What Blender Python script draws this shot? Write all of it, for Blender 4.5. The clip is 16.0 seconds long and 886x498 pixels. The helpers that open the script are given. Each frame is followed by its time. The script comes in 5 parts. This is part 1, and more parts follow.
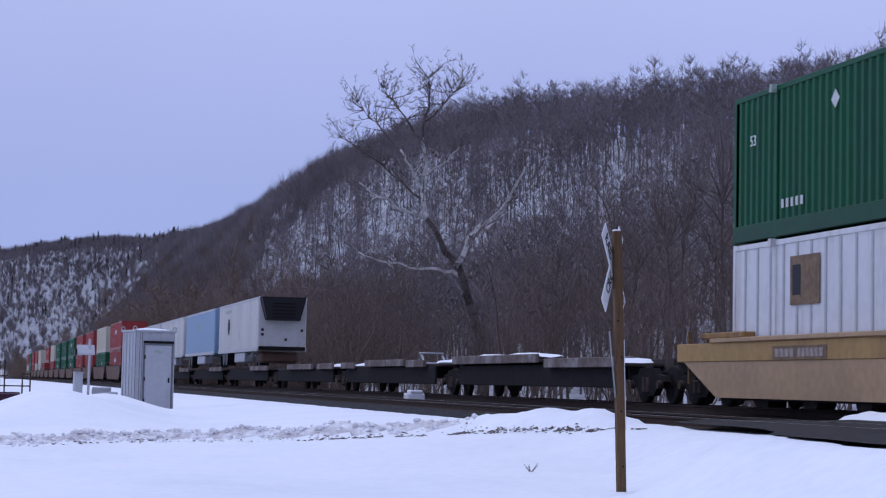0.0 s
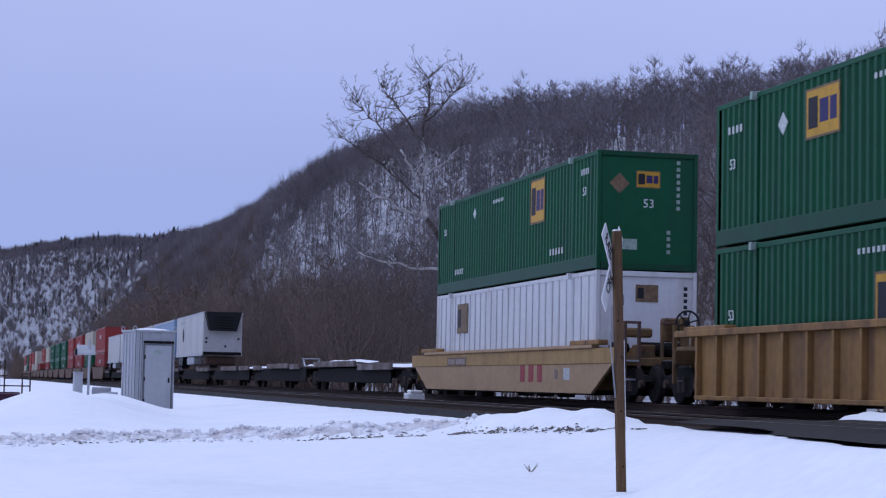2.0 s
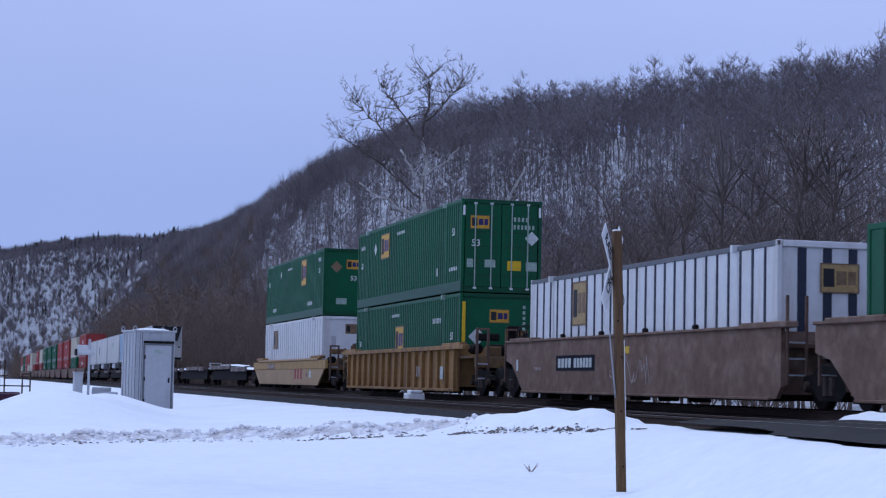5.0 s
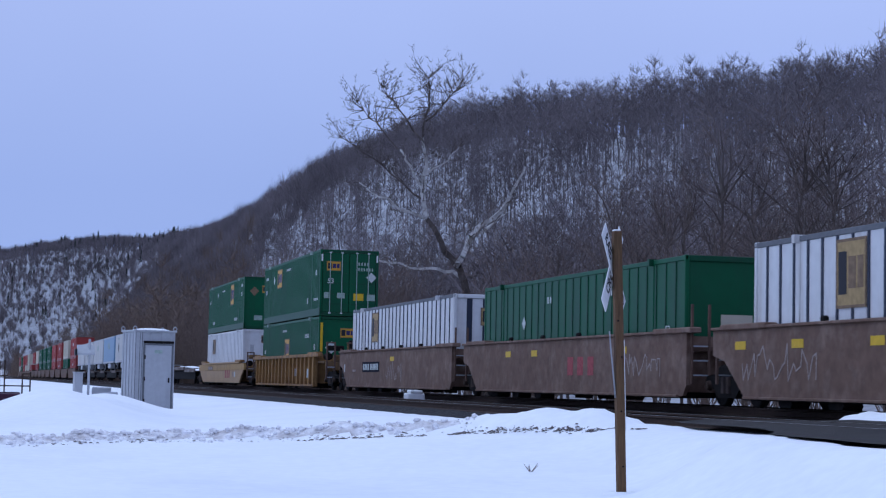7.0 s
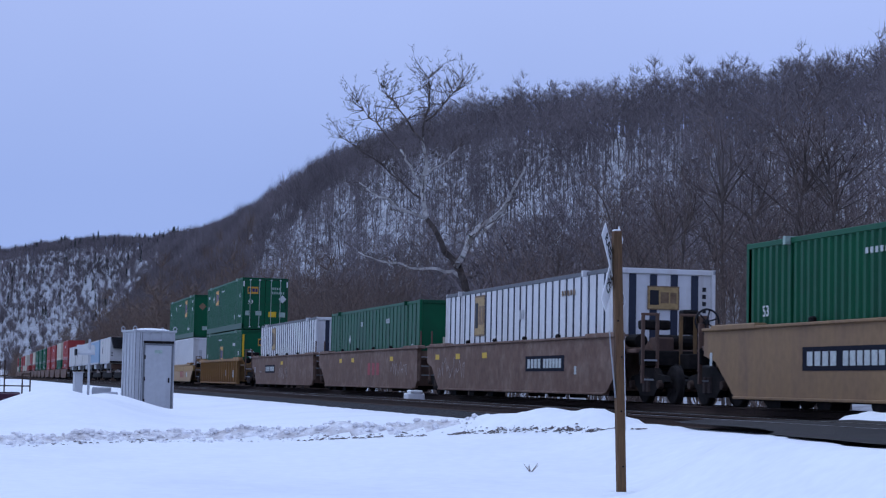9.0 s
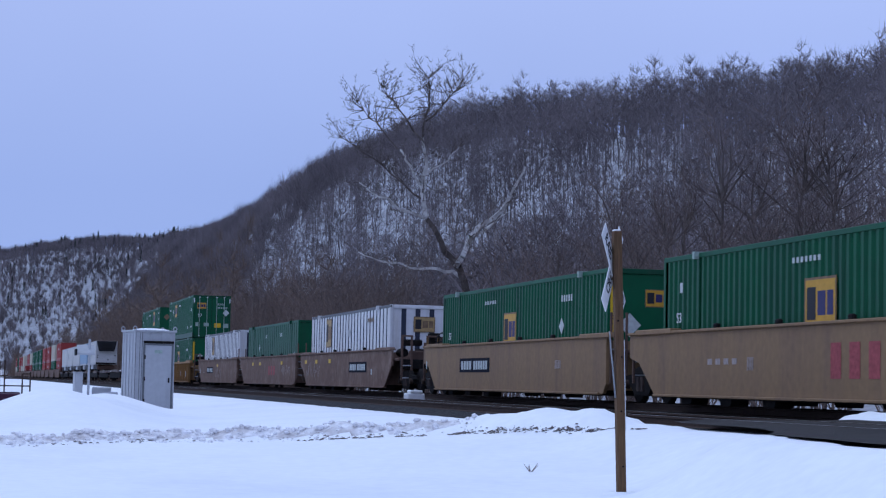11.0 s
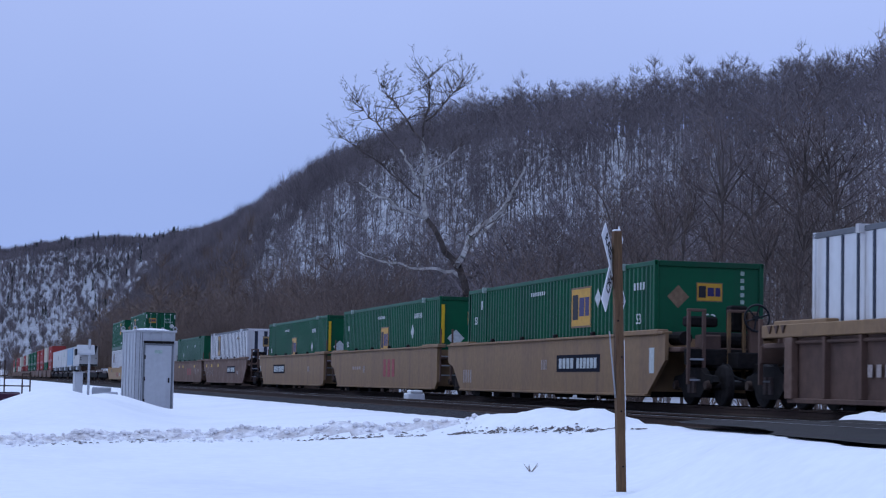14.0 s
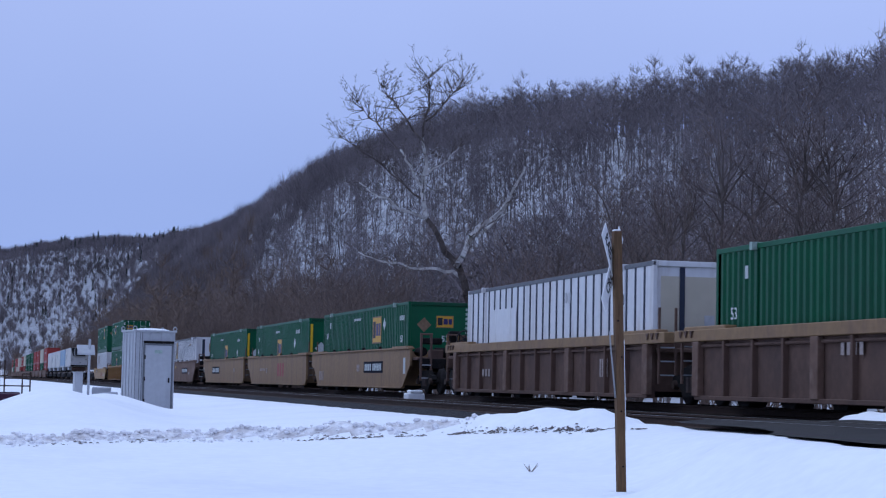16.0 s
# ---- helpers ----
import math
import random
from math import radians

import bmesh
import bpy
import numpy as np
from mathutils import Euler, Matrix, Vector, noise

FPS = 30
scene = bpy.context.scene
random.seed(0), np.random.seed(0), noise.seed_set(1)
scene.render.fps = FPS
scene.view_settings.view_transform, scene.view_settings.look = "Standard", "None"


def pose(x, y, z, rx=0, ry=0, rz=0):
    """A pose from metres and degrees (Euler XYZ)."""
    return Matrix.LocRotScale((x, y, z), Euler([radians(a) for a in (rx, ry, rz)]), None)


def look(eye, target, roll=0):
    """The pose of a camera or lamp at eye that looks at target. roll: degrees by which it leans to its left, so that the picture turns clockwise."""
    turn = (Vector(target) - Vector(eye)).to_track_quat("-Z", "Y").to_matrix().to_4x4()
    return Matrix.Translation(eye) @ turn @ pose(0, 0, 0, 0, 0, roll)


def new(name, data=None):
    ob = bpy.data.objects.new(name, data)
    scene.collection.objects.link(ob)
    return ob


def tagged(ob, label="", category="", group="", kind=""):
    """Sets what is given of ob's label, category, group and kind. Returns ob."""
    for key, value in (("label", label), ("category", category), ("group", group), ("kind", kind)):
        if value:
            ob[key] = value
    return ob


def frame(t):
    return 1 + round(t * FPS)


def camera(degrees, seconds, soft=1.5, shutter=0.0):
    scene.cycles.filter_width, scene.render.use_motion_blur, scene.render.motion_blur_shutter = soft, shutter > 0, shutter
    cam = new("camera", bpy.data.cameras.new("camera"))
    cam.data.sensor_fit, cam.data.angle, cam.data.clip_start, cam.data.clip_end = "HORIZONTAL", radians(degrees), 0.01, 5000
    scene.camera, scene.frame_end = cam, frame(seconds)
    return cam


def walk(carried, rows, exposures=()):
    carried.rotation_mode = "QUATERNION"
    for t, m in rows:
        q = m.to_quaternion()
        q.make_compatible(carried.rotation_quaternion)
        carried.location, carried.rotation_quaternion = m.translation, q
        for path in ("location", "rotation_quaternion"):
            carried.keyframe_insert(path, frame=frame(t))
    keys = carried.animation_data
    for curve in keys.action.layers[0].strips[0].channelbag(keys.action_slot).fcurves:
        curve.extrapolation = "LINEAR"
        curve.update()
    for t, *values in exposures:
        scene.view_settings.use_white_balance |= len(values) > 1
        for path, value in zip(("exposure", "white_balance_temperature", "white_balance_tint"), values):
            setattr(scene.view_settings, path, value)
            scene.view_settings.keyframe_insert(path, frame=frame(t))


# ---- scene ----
cam = camera(26.33, 16.0, soft=1.2, shutter=0.12)
EYE = (0.0, 0.0, 0.33)
YAW, PITCH, LEAN = radians(13.86), radians(4.097), 1.201
AIM = (math.sin(YAW) * math.cos(PITCH), math.cos(YAW) * math.cos(PITCH), 0.33 + math.sin(PITCH))
STAND = look(EYE, AIM, LEAN)
walk(cam, [(0.0, STAND), (16.0, STAND)], exposures=[(0.0, 0.0, 6500, 10), (1.5, 0.0, 6400, 9), (3.5, 0.0, 6200, 6), (7.0, 0.0, 5950, 2), (16.0, 0.0, 5950, 2)])

# ---- sky and sun: a bright overcast winter day ----
world = bpy.data.worlds.new("overcast_sky")
scene.world = world
world.use_nodes = True
wn, wl = world.node_tree.nodes, world.node_tree.links
wn.clear()
sky = wn.new("ShaderNodeTexSky")
sky.sky_type = 'NISHITA'
sky.sun_disc = False
sky.sun_elevation, sky.sun_rotation = radians(64), radians(310)
sky.air_density, sky.dust_density, sky.ozone_density = 1.0, 4.0, 2.0
wtc = wn.new("ShaderNodeTexCoord")
wsep = wn.new("ShaderNodeSeparateXYZ")
wl.new(wtc.outputs["Generated"], wsep.inputs[0])
wramp = wn.new("ShaderNodeValToRGB")
els = wramp.color_ramp.elements
els[0].position, els[0].color = 0.0, (0.35, 0.44, 0.82, 1)
els[1].position, els[1].color = 1.0, (0.50, 0.57, 0.96, 1)
e = els.new(0.10); e.color = (0.37, 0.45, 0.84, 1)
e = els.new(0.22); e.color = (0.475, 0.535, 0.92, 1)
wl.new(wsep.outputs["Z"], wramp.inputs[0])
wnoise = wn.new("ShaderNodeTexNoise")
wnoise.inputs["Scale"].default_value = 3.0
wnoise.inputs["Detail"].default_value = 3.0
wl.new(wtc.outputs["Generated"], wnoise.inputs["Vector"])
wmul = wn.new("ShaderNodeMath"); wmul.operation = 'MULTIPLY_ADD'
wmul.inputs[1].default_value, wmul.inputs[2].default_value = 0.22, 0.89
wl.new(wnoise.outputs["Fac"], wmul.inputs[0])
cloud = wn.new("ShaderNodeBackground")
wl.new(wramp.outputs["Color"], cloud.inputs["Color"])
wl.new(wmul.outputs[0], cloud.inputs["Strength"])
clear = wn.new("ShaderNodeBackground")
wl.new(sky.outputs["Color"], clear.inputs["Color"])
clear.inputs["Strength"].default_value = 0.08
wmix = wn.new("ShaderNodeMixShader")
wmix.inputs[0].default_value = 0.92
wl.new(clear.outputs[0], wmix.inputs[1])
wl.new(cloud.outputs[0], wmix.inputs[2])
wout = wn.new("ShaderNodeOutputWorld")
wl.new(wmix.outputs[0], wout.inputs["Surface"])

sun_data = bpy.data.lights.new("sun", 'SUN')
sun_data.energy, sun_data.angle, sun_data.color = 0.92, radians(70), (0.78, 0.87, 1.0)
sun = new("sun", sun_data)
sun.matrix_basis = look((-26, 42, 70), (0, 20, 0))


# ---- materials ----
def mat(name, base, rough=0.7, metal=0.0, grain=(0.0, 30.0), stain=None, stain_scale=1.5, stain_amt=0.5, bump=0.0, bump_scale=40.0,
        streak=False, rand=0.0, stretch=(1, 1, 1), spec=0.22, thresh=(0.45, 0.7)):
    """grain: small light/dark variation; stain: a second colour in patches; streak: patches drawn out vertically."""
    m = bpy.data.materials.new(name)
    m.use_nodes = True
    n, l = m.node_tree.nodes, m.node_tree.links
    b = n["Principled BSDF"]
    b.inputs["Roughness"].default_value, b.inputs["Metallic"].default_value = rough, metal
    b.inputs["Specular IOR Level"].default_value = spec
    tc = n.new("ShaderNodeTexCoord")
    mp = n.new("ShaderNodeMapping")
    mp.inputs["Scale"].default_value = stretch
    l.new(tc.outputs["Object"], mp.inputs["Vector"])
    col = n.new("ShaderNodeRGB")
    col.outputs[0].default_value = (*base, 1)
    out = col.outputs[0]
    if stain:
        sm = n.new("ShaderNodeMapping")
        sm.inputs["Scale"].default_value = (1, 1, 0.12) if streak else (1, 1, 1)
        l.new(tc.outputs["Object"], sm.inputs["Vector"])
        t = n.new("ShaderNodeTexNoise")
        t.inputs["Scale"].default_value, t.inputs["Detail"].default_value, t.inputs["Roughness"].default_value = stain_scale, 6, 0.65
        l.new(sm.outputs[0], t.inputs["Vector"])
        r = n.new("ShaderNodeMapRange")
        r.inputs[1].default_value, r.inputs[2].default_value, r.inputs[4].default_value = thresh[0], thresh[1], stain_amt
        l.new(t.outputs["Fac"], r.inputs[0])
        x = n.new("ShaderNodeMix"); x.data_type = 'RGBA'
        l.new(r.outputs[0], x.inputs[0]); l.new(out, x.inputs[6])
        x.inputs[7].default_value = (*stain, 1)
        out = x.outputs[2]
    if grain[0]:
        t = n.new("ShaderNodeTexNoise")
        t.inputs["Scale"].default_value, t.inputs["Detail"].default_value = grain[1], 4
        l.new(mp.outputs[0], t.inputs["Vector"])
        r = n.new("ShaderNodeMapRange")
        r.inputs[3].default_value, r.inputs[4].default_value = 1 - grain[0], 1 + grain[0]
        r.inputs[1].default_value, r.inputs[2].default_value = 0.3, 0.7
        l.new(t.outputs["Fac"], r.inputs[0])
        x = n.new("ShaderNodeVectorMath"); x.operation = 'SCALE'
        l.new(out, x.inputs[0]); l.new(r.outputs[0], x.inputs["Scale"])
        out = x.outputs[0]
    if rand:
        oi = n.new("ShaderNodeObjectInfo")
        gi = n.new("ShaderNodeNewGeometry")
        ad = n.new("ShaderNodeMath"); ad.operation = 'ADD'
        l.new(oi.outputs["Random"], ad.inputs[0]); l.new(gi.outputs["Random Per Island"], ad.inputs[1])
        r = n.new("ShaderNodeMapRange")
        r.inputs[2].default_value, r.inputs[3].default_value, r.inputs[4].default_value = 2.0, 1 - rand, 1 + rand
        l.new(ad.outputs[0], r.inputs[0])
        x = n.new("ShaderNodeVectorMath"); x.operation = 'SCALE'
        l.new(out, x.inputs[0]); l.new(r.outputs[0], x.inputs["Scale"])
        out = x.outputs[0]
    l.new(out, b.inputs["Base Color"])
    if bump:
        t = n.new("ShaderNodeTexNoise")
        t.inputs["Scale"].default_value, t.inputs["Detail"].default_value = bump_scale, 5
        l.new(mp.outputs[0], t.inputs["Vector"])
        bp = n.new("ShaderNodeBump")
        bp.inputs["Strength"].default_value, bp.inputs["Distance"].default_value = bump, 0.03
        l.new(t.outputs["Fac"], bp.inputs["Height"])
        l.new(bp.outputs[0], b.inputs["Normal"])
    return m


SNOW = mat("snow", (0.88, 0.89, 0.90), 0.65, grain=(0.03, 6.0), stain=(0.72, 0.74, 0.78), stain_scale=0.25, stain_amt=0.5, bump=0.25, bump_scale=2.5, spec=0.3)
DIRTY_SNOW = mat("dirty_snow", (0.78, 0.77, 0.78), 0.8, grain=(0.18, 9.0), stain=(0.42, 0.37, 0.36), stain_scale=2.6, stain_amt=0.75, bump=1.0, bump_scale=7.0, thresh=(0.42, 0.62))
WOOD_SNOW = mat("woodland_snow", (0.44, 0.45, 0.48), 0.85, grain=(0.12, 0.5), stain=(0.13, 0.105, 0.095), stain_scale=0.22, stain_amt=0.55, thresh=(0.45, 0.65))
LITTER = mat("leaf_litter", (0.085, 0.060, 0.045), 0.95, grain=(0.3, 1.5), stain=(0.45, 0.45, 0.46), stain_scale=0.35, stain_amt=0.6, thresh=(0.60, 0.70))
BALLAST = mat("ballast", (0.026, 0.025, 0.026), 0.95, grain=(0.5, 14.0), stain=(0.025, 0.022, 0.02), stain_scale=0.7, bump=1.0, bump_scale=18.0)
ASPHALT = mat("asphalt", (0.042, 0.037, 0.034), 0.95, grain=(0.25, 40.0), stain=(0.020, 0.019, 0.019), stain_scale=0.6, stain_amt=0.8, bump=0.3, bump_scale=60.0)
RAIL_SIDE = mat("rail_rust", (0.05, 0.032, 0.024), 0.85, grain=(0.3, 12.0))
RAIL_TOP = mat("rail_steel", (0.42, 0.42, 0.43), 0.35, 0.9, grain=(0.1, 3.0))
TIE = mat("tie_wood", (0.035, 0.028, 0.022), 0.95, grain=(0.4, 8.0), stretch=(1, 8, 8), rand=0.3)
GREEN = mat("green_paint", (0.004, 0.080, 0.031), 0.5, grain=(0.08, 3.0), stain=(0.012, 0.05, 0.03), stain_scale=1.3, stain_amt=0.55, streak=True, rand=0.12)
GREEN_DARK = mat("green_lower_rail", (0.004, 0.060, 0.025), 0.5, grain=(0.12, 4.0), stain=(0.02, 0.03, 0.022), stain_scale=2.0)
WHITE = mat("white_panel", (0.64, 0.64, 0.64), 0.5, grain=(0.05, 5.0), stain=(0.42, 0.37, 0.32), stain_scale=1.9, stain_amt=0.65, streak=True, thresh=(0.5, 0.72))
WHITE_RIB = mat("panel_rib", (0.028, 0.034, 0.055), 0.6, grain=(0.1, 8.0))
OFFWHITE_RIB = mat("pale_rib", (0.44, 0.44, 0.45), 0.6, grain=(0.1, 8.0))
TAN = mat("tan_paint", (0.255, 0.160, 0.080), 0.65, grain=(0.10, 6.0), stain=(0.17, 0.105, 0.07), stain_scale=1.3, stain_amt=0.7, streak=True, thresh=(0.46, 0.68))
BUFF = mat("dusty_buff_paint", (0.40, 0.25, 0.095), 0.65, grain=(0.10, 6.0), stain=(0.24, 0.14, 0.06), stain_scale=1.4, stain_amt=0.7, streak=True)
TAN_PALE = mat("dusty_tan_paint", (0.43, 0.29, 0.165), 0.7, grain=(0.08, 6.0), stain=(0.32, 0.21, 0.13), stain_scale=0.9, stain_amt=0.6)
BROWN = mat("brown_paint", (0.155, 0.095, 0.068), 0.75, grain=(0.18, 5.0), stain=(0.27, 0.195, 0.155), stain_scale=1.6, stain_amt=0.65, thresh=(0.46, 0.68))
YELLOW = mat("worn_yellow_paint", (0.31, 0.172, 0.058), 0.65, grain=(0.12, 6.0), stain=(0.12, 0.065, 0.04), stain_scale=1.8, stain_amt=0.85, streak=True, thresh=(0.40, 0.66))
RUST_DARK = mat("dirty_rust_brown", (0.125, 0.076, 0.056), 0.8, grain=(0.12, 5.0), stain=(0.06, 0.04, 0.035), stain_scale=1.2, stain_amt=0.7)
GRIME = mat("black_grime", (0.012, 0.011, 0.011), 0.85, grain=(0.3, 9.0), stain=(0.03, 0.022, 0.018), stain_scale=3.0, spec=0.1)
WHEEL = mat("wheel_steel", (0.018, 0.016, 0.016), 0.8, 0.1, grain=(0.3, 7.0), stain=(0.035, 0.027, 0.024), stain_scale=5.0, spec=0.1)
DECK = mat("grimy_deck_steel", (0.05, 0.038, 0.036), 0.85, grain=(0.2, 6.0), stain=(0.12, 0.08, 0.06), stain_scale=2.0, stain_amt=0.6)
RED = mat("red_paint", (0.28, 0.04, 0.035), 0.5, grain=(0.08, 4.0), stain=(0.22, 0.03, 0.025), stain_scale=1.0, rand=0.2)
CREAM = mat("cream_paint", (0.50, 0.45, 0.35), 0.55, grain=(0.06, 4.0), stain=(0.4, 0.35, 0.26), stain_scale=1.0)
BLUE = mat("pale_blue_panel", (0.19, 0.29, 0.40), 0.5, grain=(0.05, 4.0), stain=(0.17, 0.29, 0.44), stain_scale=0.8)
TRAILER_WHITE = mat("grubby_trailer_white", (0.50, 0.49, 0.47), 0.55, grain=(0.06, 4.0), stain=(0.33, 0.31, 0.28), stain_scale=0.9, stain_amt=0.6, streak=True)
YELLOW_GRIME = mat("grimy_yellow_paint", (0.17, 0.10, 0.042), 0.7, grain=(0.15, 6.0), stain=(0.06, 0.04, 0.03), stain_scale=2.2, stain_amt=0.85)
SEAM = mat("dark_seam", (0.14, 0.145, 0.155), 0.7, grain=(0.1, 9.0))
BLACK = mat("black_plastic", (0.012, 0.012, 0.014), 0.5, grain=(0.15, 20.0))
SILVER = mat("galvanised_steel", (0.40, 0.41, 0.43), 0.5, 0.35, grain=(0.06, 9.0), stain=(0.34, 0.34, 0.36), stain_scale=1.6, stain_amt=0.5, streak=True)
GREYPAINT = mat("grey_paint", (0.40, 0.41, 0.43), 0.55, grain=(0.05, 8.0), stain=(0.30, 0.30, 0.32), stain_scale=2.0, stain_amt=0.5, streak=True)
MARK_GOLD = mat("gold_decal", (0.55, 0.30, 0.03), 0.5, grain=(0.08, 8.0), stain=(0.40, 0.22, 0.03), stain_scale=5.0, stain_amt=0.6)
MARK_FADED = mat("faded_brown_decal", (0.17, 0.11, 0.065), 0.6, grain=(0.2, 9.0), stain=(0.30, 0.21, 0.12), stain_scale=6.0)
MARK_TAN = mat("worn_tan_decal", (0.36, 0.25, 0.11), 0.6, grain=(0.2, 9.0))
MARK_NAVY = mat("navy_decal", (0.03, 0.025, 0.10), 0.5)
MARK_WHITE = mat("white_decal", (0.68, 0.70, 0.68), 0.5, grain=(0.08, 10.0))
MARK_DIM = mat("dim_white_decal", (0.30, 0.38, 0.33), 0.6, grain=(0.2, 12.0))
CRUMB = mat("dirt_crumb", (0.15, 0.125, 0.115), 0.95, grain=(0.3, 9.0))
MARK_FAINT = mat("faint_chalk", (0.36, 0.30, 0.27), 0.8, grain=(0.25, 14.0))
MARK_STENCIL = mat("stencil_white", (0.50, 0.53, 0.51), 0.6, grain=(0.15, 12.0))
MARK_BLACK = mat("black_decal", (0.02, 0.02, 0.025), 0.6)
MARK_YELLOW = mat("yellow_stripe", (0.62, 0.40, 0.02), 0.5, grain=(0.1, 6.0))
MARK_PINK = mat("pink_stencil", (0.33, 0.075, 0.08), 0.7, grain=(0.25, 12.0))
PLATE_BLUE = mat("number_plate_panel", (0.020, 0.021, 0.030), 0.9, grain=(0.1, 9.0), spec=0.05)
WOOD = mat("treated_post_wood", (0.125, 0.075, 0.038), 0.85, grain=(0.25, 5.0), stain=(0.10, 0.052, 0.034), stain_scale=2.2, stain_amt=0.8, stretch=(14, 14, 1), bump=0.5, bump_scale=6.0)
SIGN_WHITE = mat("sign_white", (0.78, 0.78, 0.78), 0.45, grain=(0.05, 12.0))
CLOD = mat("snow_clod", (0.84, 0.83, 0.84), 0.8, grain=(0.12, 9.0), stain=(0.60, 0.56, 0.55), stain_scale=1.1, stain_amt=0.5, bump=0.8, bump_scale=12.0, thresh=(0.48, 0.62))
DARK_BARK = mat("sycamore_dark_bark", (0.085, 0.070, 0.062), 0.95, grain=(0.3, 2.0))
BARK = mat("bark", (0.120, 0.100, 0.090), 0.95, grain=(0.3, 2.0), rand=0.35)
TWIG = mat("twig", (0.14, 0.108, 0.095), 0.95, grain=(0.25, 0.4), rand=0.4)
BRUSH = mat("brush_twig", (0.155, 0.115, 0.095), 0.95, grain=(0.3, 0.1), rand=0.45)
PALE_BARK = mat("sycamore_pale_bark", (0.52, 0.50, 0.47), 0.9, grain=(0.2, 2.0), stain=(0.16, 0.13, 0.11), stain_scale=0.9, stain_amt=0.8)
# bark paled towards blue-grey: distance haze is put into the base colour
HAZED_BARK = mat("hazed_hill_trees", (0.20, 0.172, 0.176), 0.95, grain=(0.3, 0.02), rand=0.4)
HILL_BRUSH = mat("valley_trees", (0.185, 0.135, 0.105), 0.95, grain=(0.25, 0.02), rand=0.35)
PINE = mat("evergreen", (0.022, 0.034, 0.026), 0.95, rand=0.4)
MAROON = mat("maroon_paint", (0.045, 0.013, 0.030), 0.6, grain=(0.15, 6.0))


# ---- mesh helpers ----
def link_mesh(name, verts, faces, material, parent=None, label=""):
    me = bpy.data.meshes.new(name)
    me.from_pydata(verts, [], faces)
    me.update()
    ob = new(name, me)
    me.materials.append(material)
    if parent is not None:
        ob.parent = parent
    if label:
        tagged(ob, label)
    return ob


def part(name, bm, material, parent, label=""):
    me = bpy.data.meshes.new(name)
    bm.to_mesh(me)
    bm.free()
    me.materials.append(material)
    ob = new(name, me)
    if parent is not None:
        ob.parent = parent
    if label:
        tagged(ob, label)
    return ob


def box(bm, x0, x1, y0, y1, z0, z1, bevel=0.0):
    r = bmesh.ops.create_cube(bm, size=1.0, matrix=Matrix.LocRotScale(((x0 + x1) / 2, (y0 + y1) / 2, (z0 + z1) / 2), None, (x1 - x0, y1 - y0, z1 - z0)))
    if bevel:
        es = list({e for v in r["verts"] for e in v.link_edges})
        bmesh.ops.bevel(bm, geom=es, offset=bevel, segments=1, affect='EDGES')
    return r["verts"]


def boxes(*items, bevel=0.0):
    bm = bmesh.new()
    for it in items:
        box(bm, *it, bevel=bevel)
    return bm


def rod(bm, p0, p1, r0, r1=None, seg=8):
    r1 = r0 if r1 is None else r1
    a, b = Vector(p0), Vector(p1)
    d = b - a
    m = Matrix.Translation((a + b) / 2) @ d.to_track_quat('Z', 'Y').to_matrix().to_4x4()
    bmesh.ops.create_cone(bm, cap_ends=True, segments=seg, radius1=r0, radius2=r1, depth=d.length, matrix=m)


def prism(bm, outline, x0, x1):
    """A slab between x0 and x1 whose side view (y, z) is the outline."""
    a = [bm.verts.new((x0, y, z)) for y, z in outline]
    b = [bm.verts.new((x1, y, z)) for y, z in outline]
    n = len(outline)
    bm.faces.new(a)
    bm.faces.new(list(reversed(b)))
    for i in range(n):
        j = (i + 1) % n
        bm.faces.new((a[j], a[i], b[i], b[j]))
    bmesh.ops.recalc_face_normals(bm, faces=bm.faces)


def lathe_x(bm, profile, seg=20):
    """A solid of revolution about the x axis; profile: (x, radius)."""
    rings = []
    for x, r in profile:
        rings.append([bm.verts.new((x, r * math.cos(2 * math.pi * k / seg), r * math.sin(2 * math.pi * k / seg))) for k in range(seg)])
    for a, b in zip(rings, rings[1:]):
        for k in range(seg):
            bm.faces.new((a[k], a[(k + 1) % seg], b[(k + 1) % seg], b[k]))
    bm.faces.new(rings[0])
    bm.faces.new(list(reversed(rings[-1])))
    bmesh.ops.recalc_face_normals(bm, faces=bm.faces)


def lettering(name, words, size, m, material, parent, label="", squeeze=1.0):
    """Raised flat letters as a mesh, at the pose m in the parent's space, centred."""
    cu = bpy.data.curves.new(name, 'FONT')
    cu.body, cu.size, cu.align_x, cu.align_y, cu.extrude, cu.resolution_u = words, size, 'CENTER', 'CENTER', 0.004, 2
    tmp = bpy.data.objects.new(name, cu)
    scene.collection.objects.link(tmp)
    dg = bpy.context.evaluated_depsgraph_get()
    me = bpy.data.meshes.new_from_object(tmp.evaluated_get(dg))
    bpy.data.objects.remove(tmp)
    me.transform(m @ Matrix.Diagonal((squeeze, 1, 1, 1)))
    me.materials.clear()
    me.materials.append(material)
    ob = new(name, me)
    ob.parent = parent
    if label:
        tagged(ob, label)
    return ob


def thing(name, label, category, group=""):
    return tagged(new(name), label, category, group)


SIDE = Matrix(((0, 0, -1, 0), (-1, 0, 0, 0), (0, 1, 0, 0), (0, 0, 0, 1)))   # letters on a face that looks to -x
REAR = Matrix(((1, 0, 0, 0), (0, 0, -1, 0), (0, 1, 0, 0), (0, 0, 0, 1)))    # letters on a face that looks to -y


def on_side(x, y, z):
    return Matrix.Translation((x, y, z)) @ SIDE


def on_rear(x, y, z):
    return Matrix.Translation((x, y, z)) @ REAR


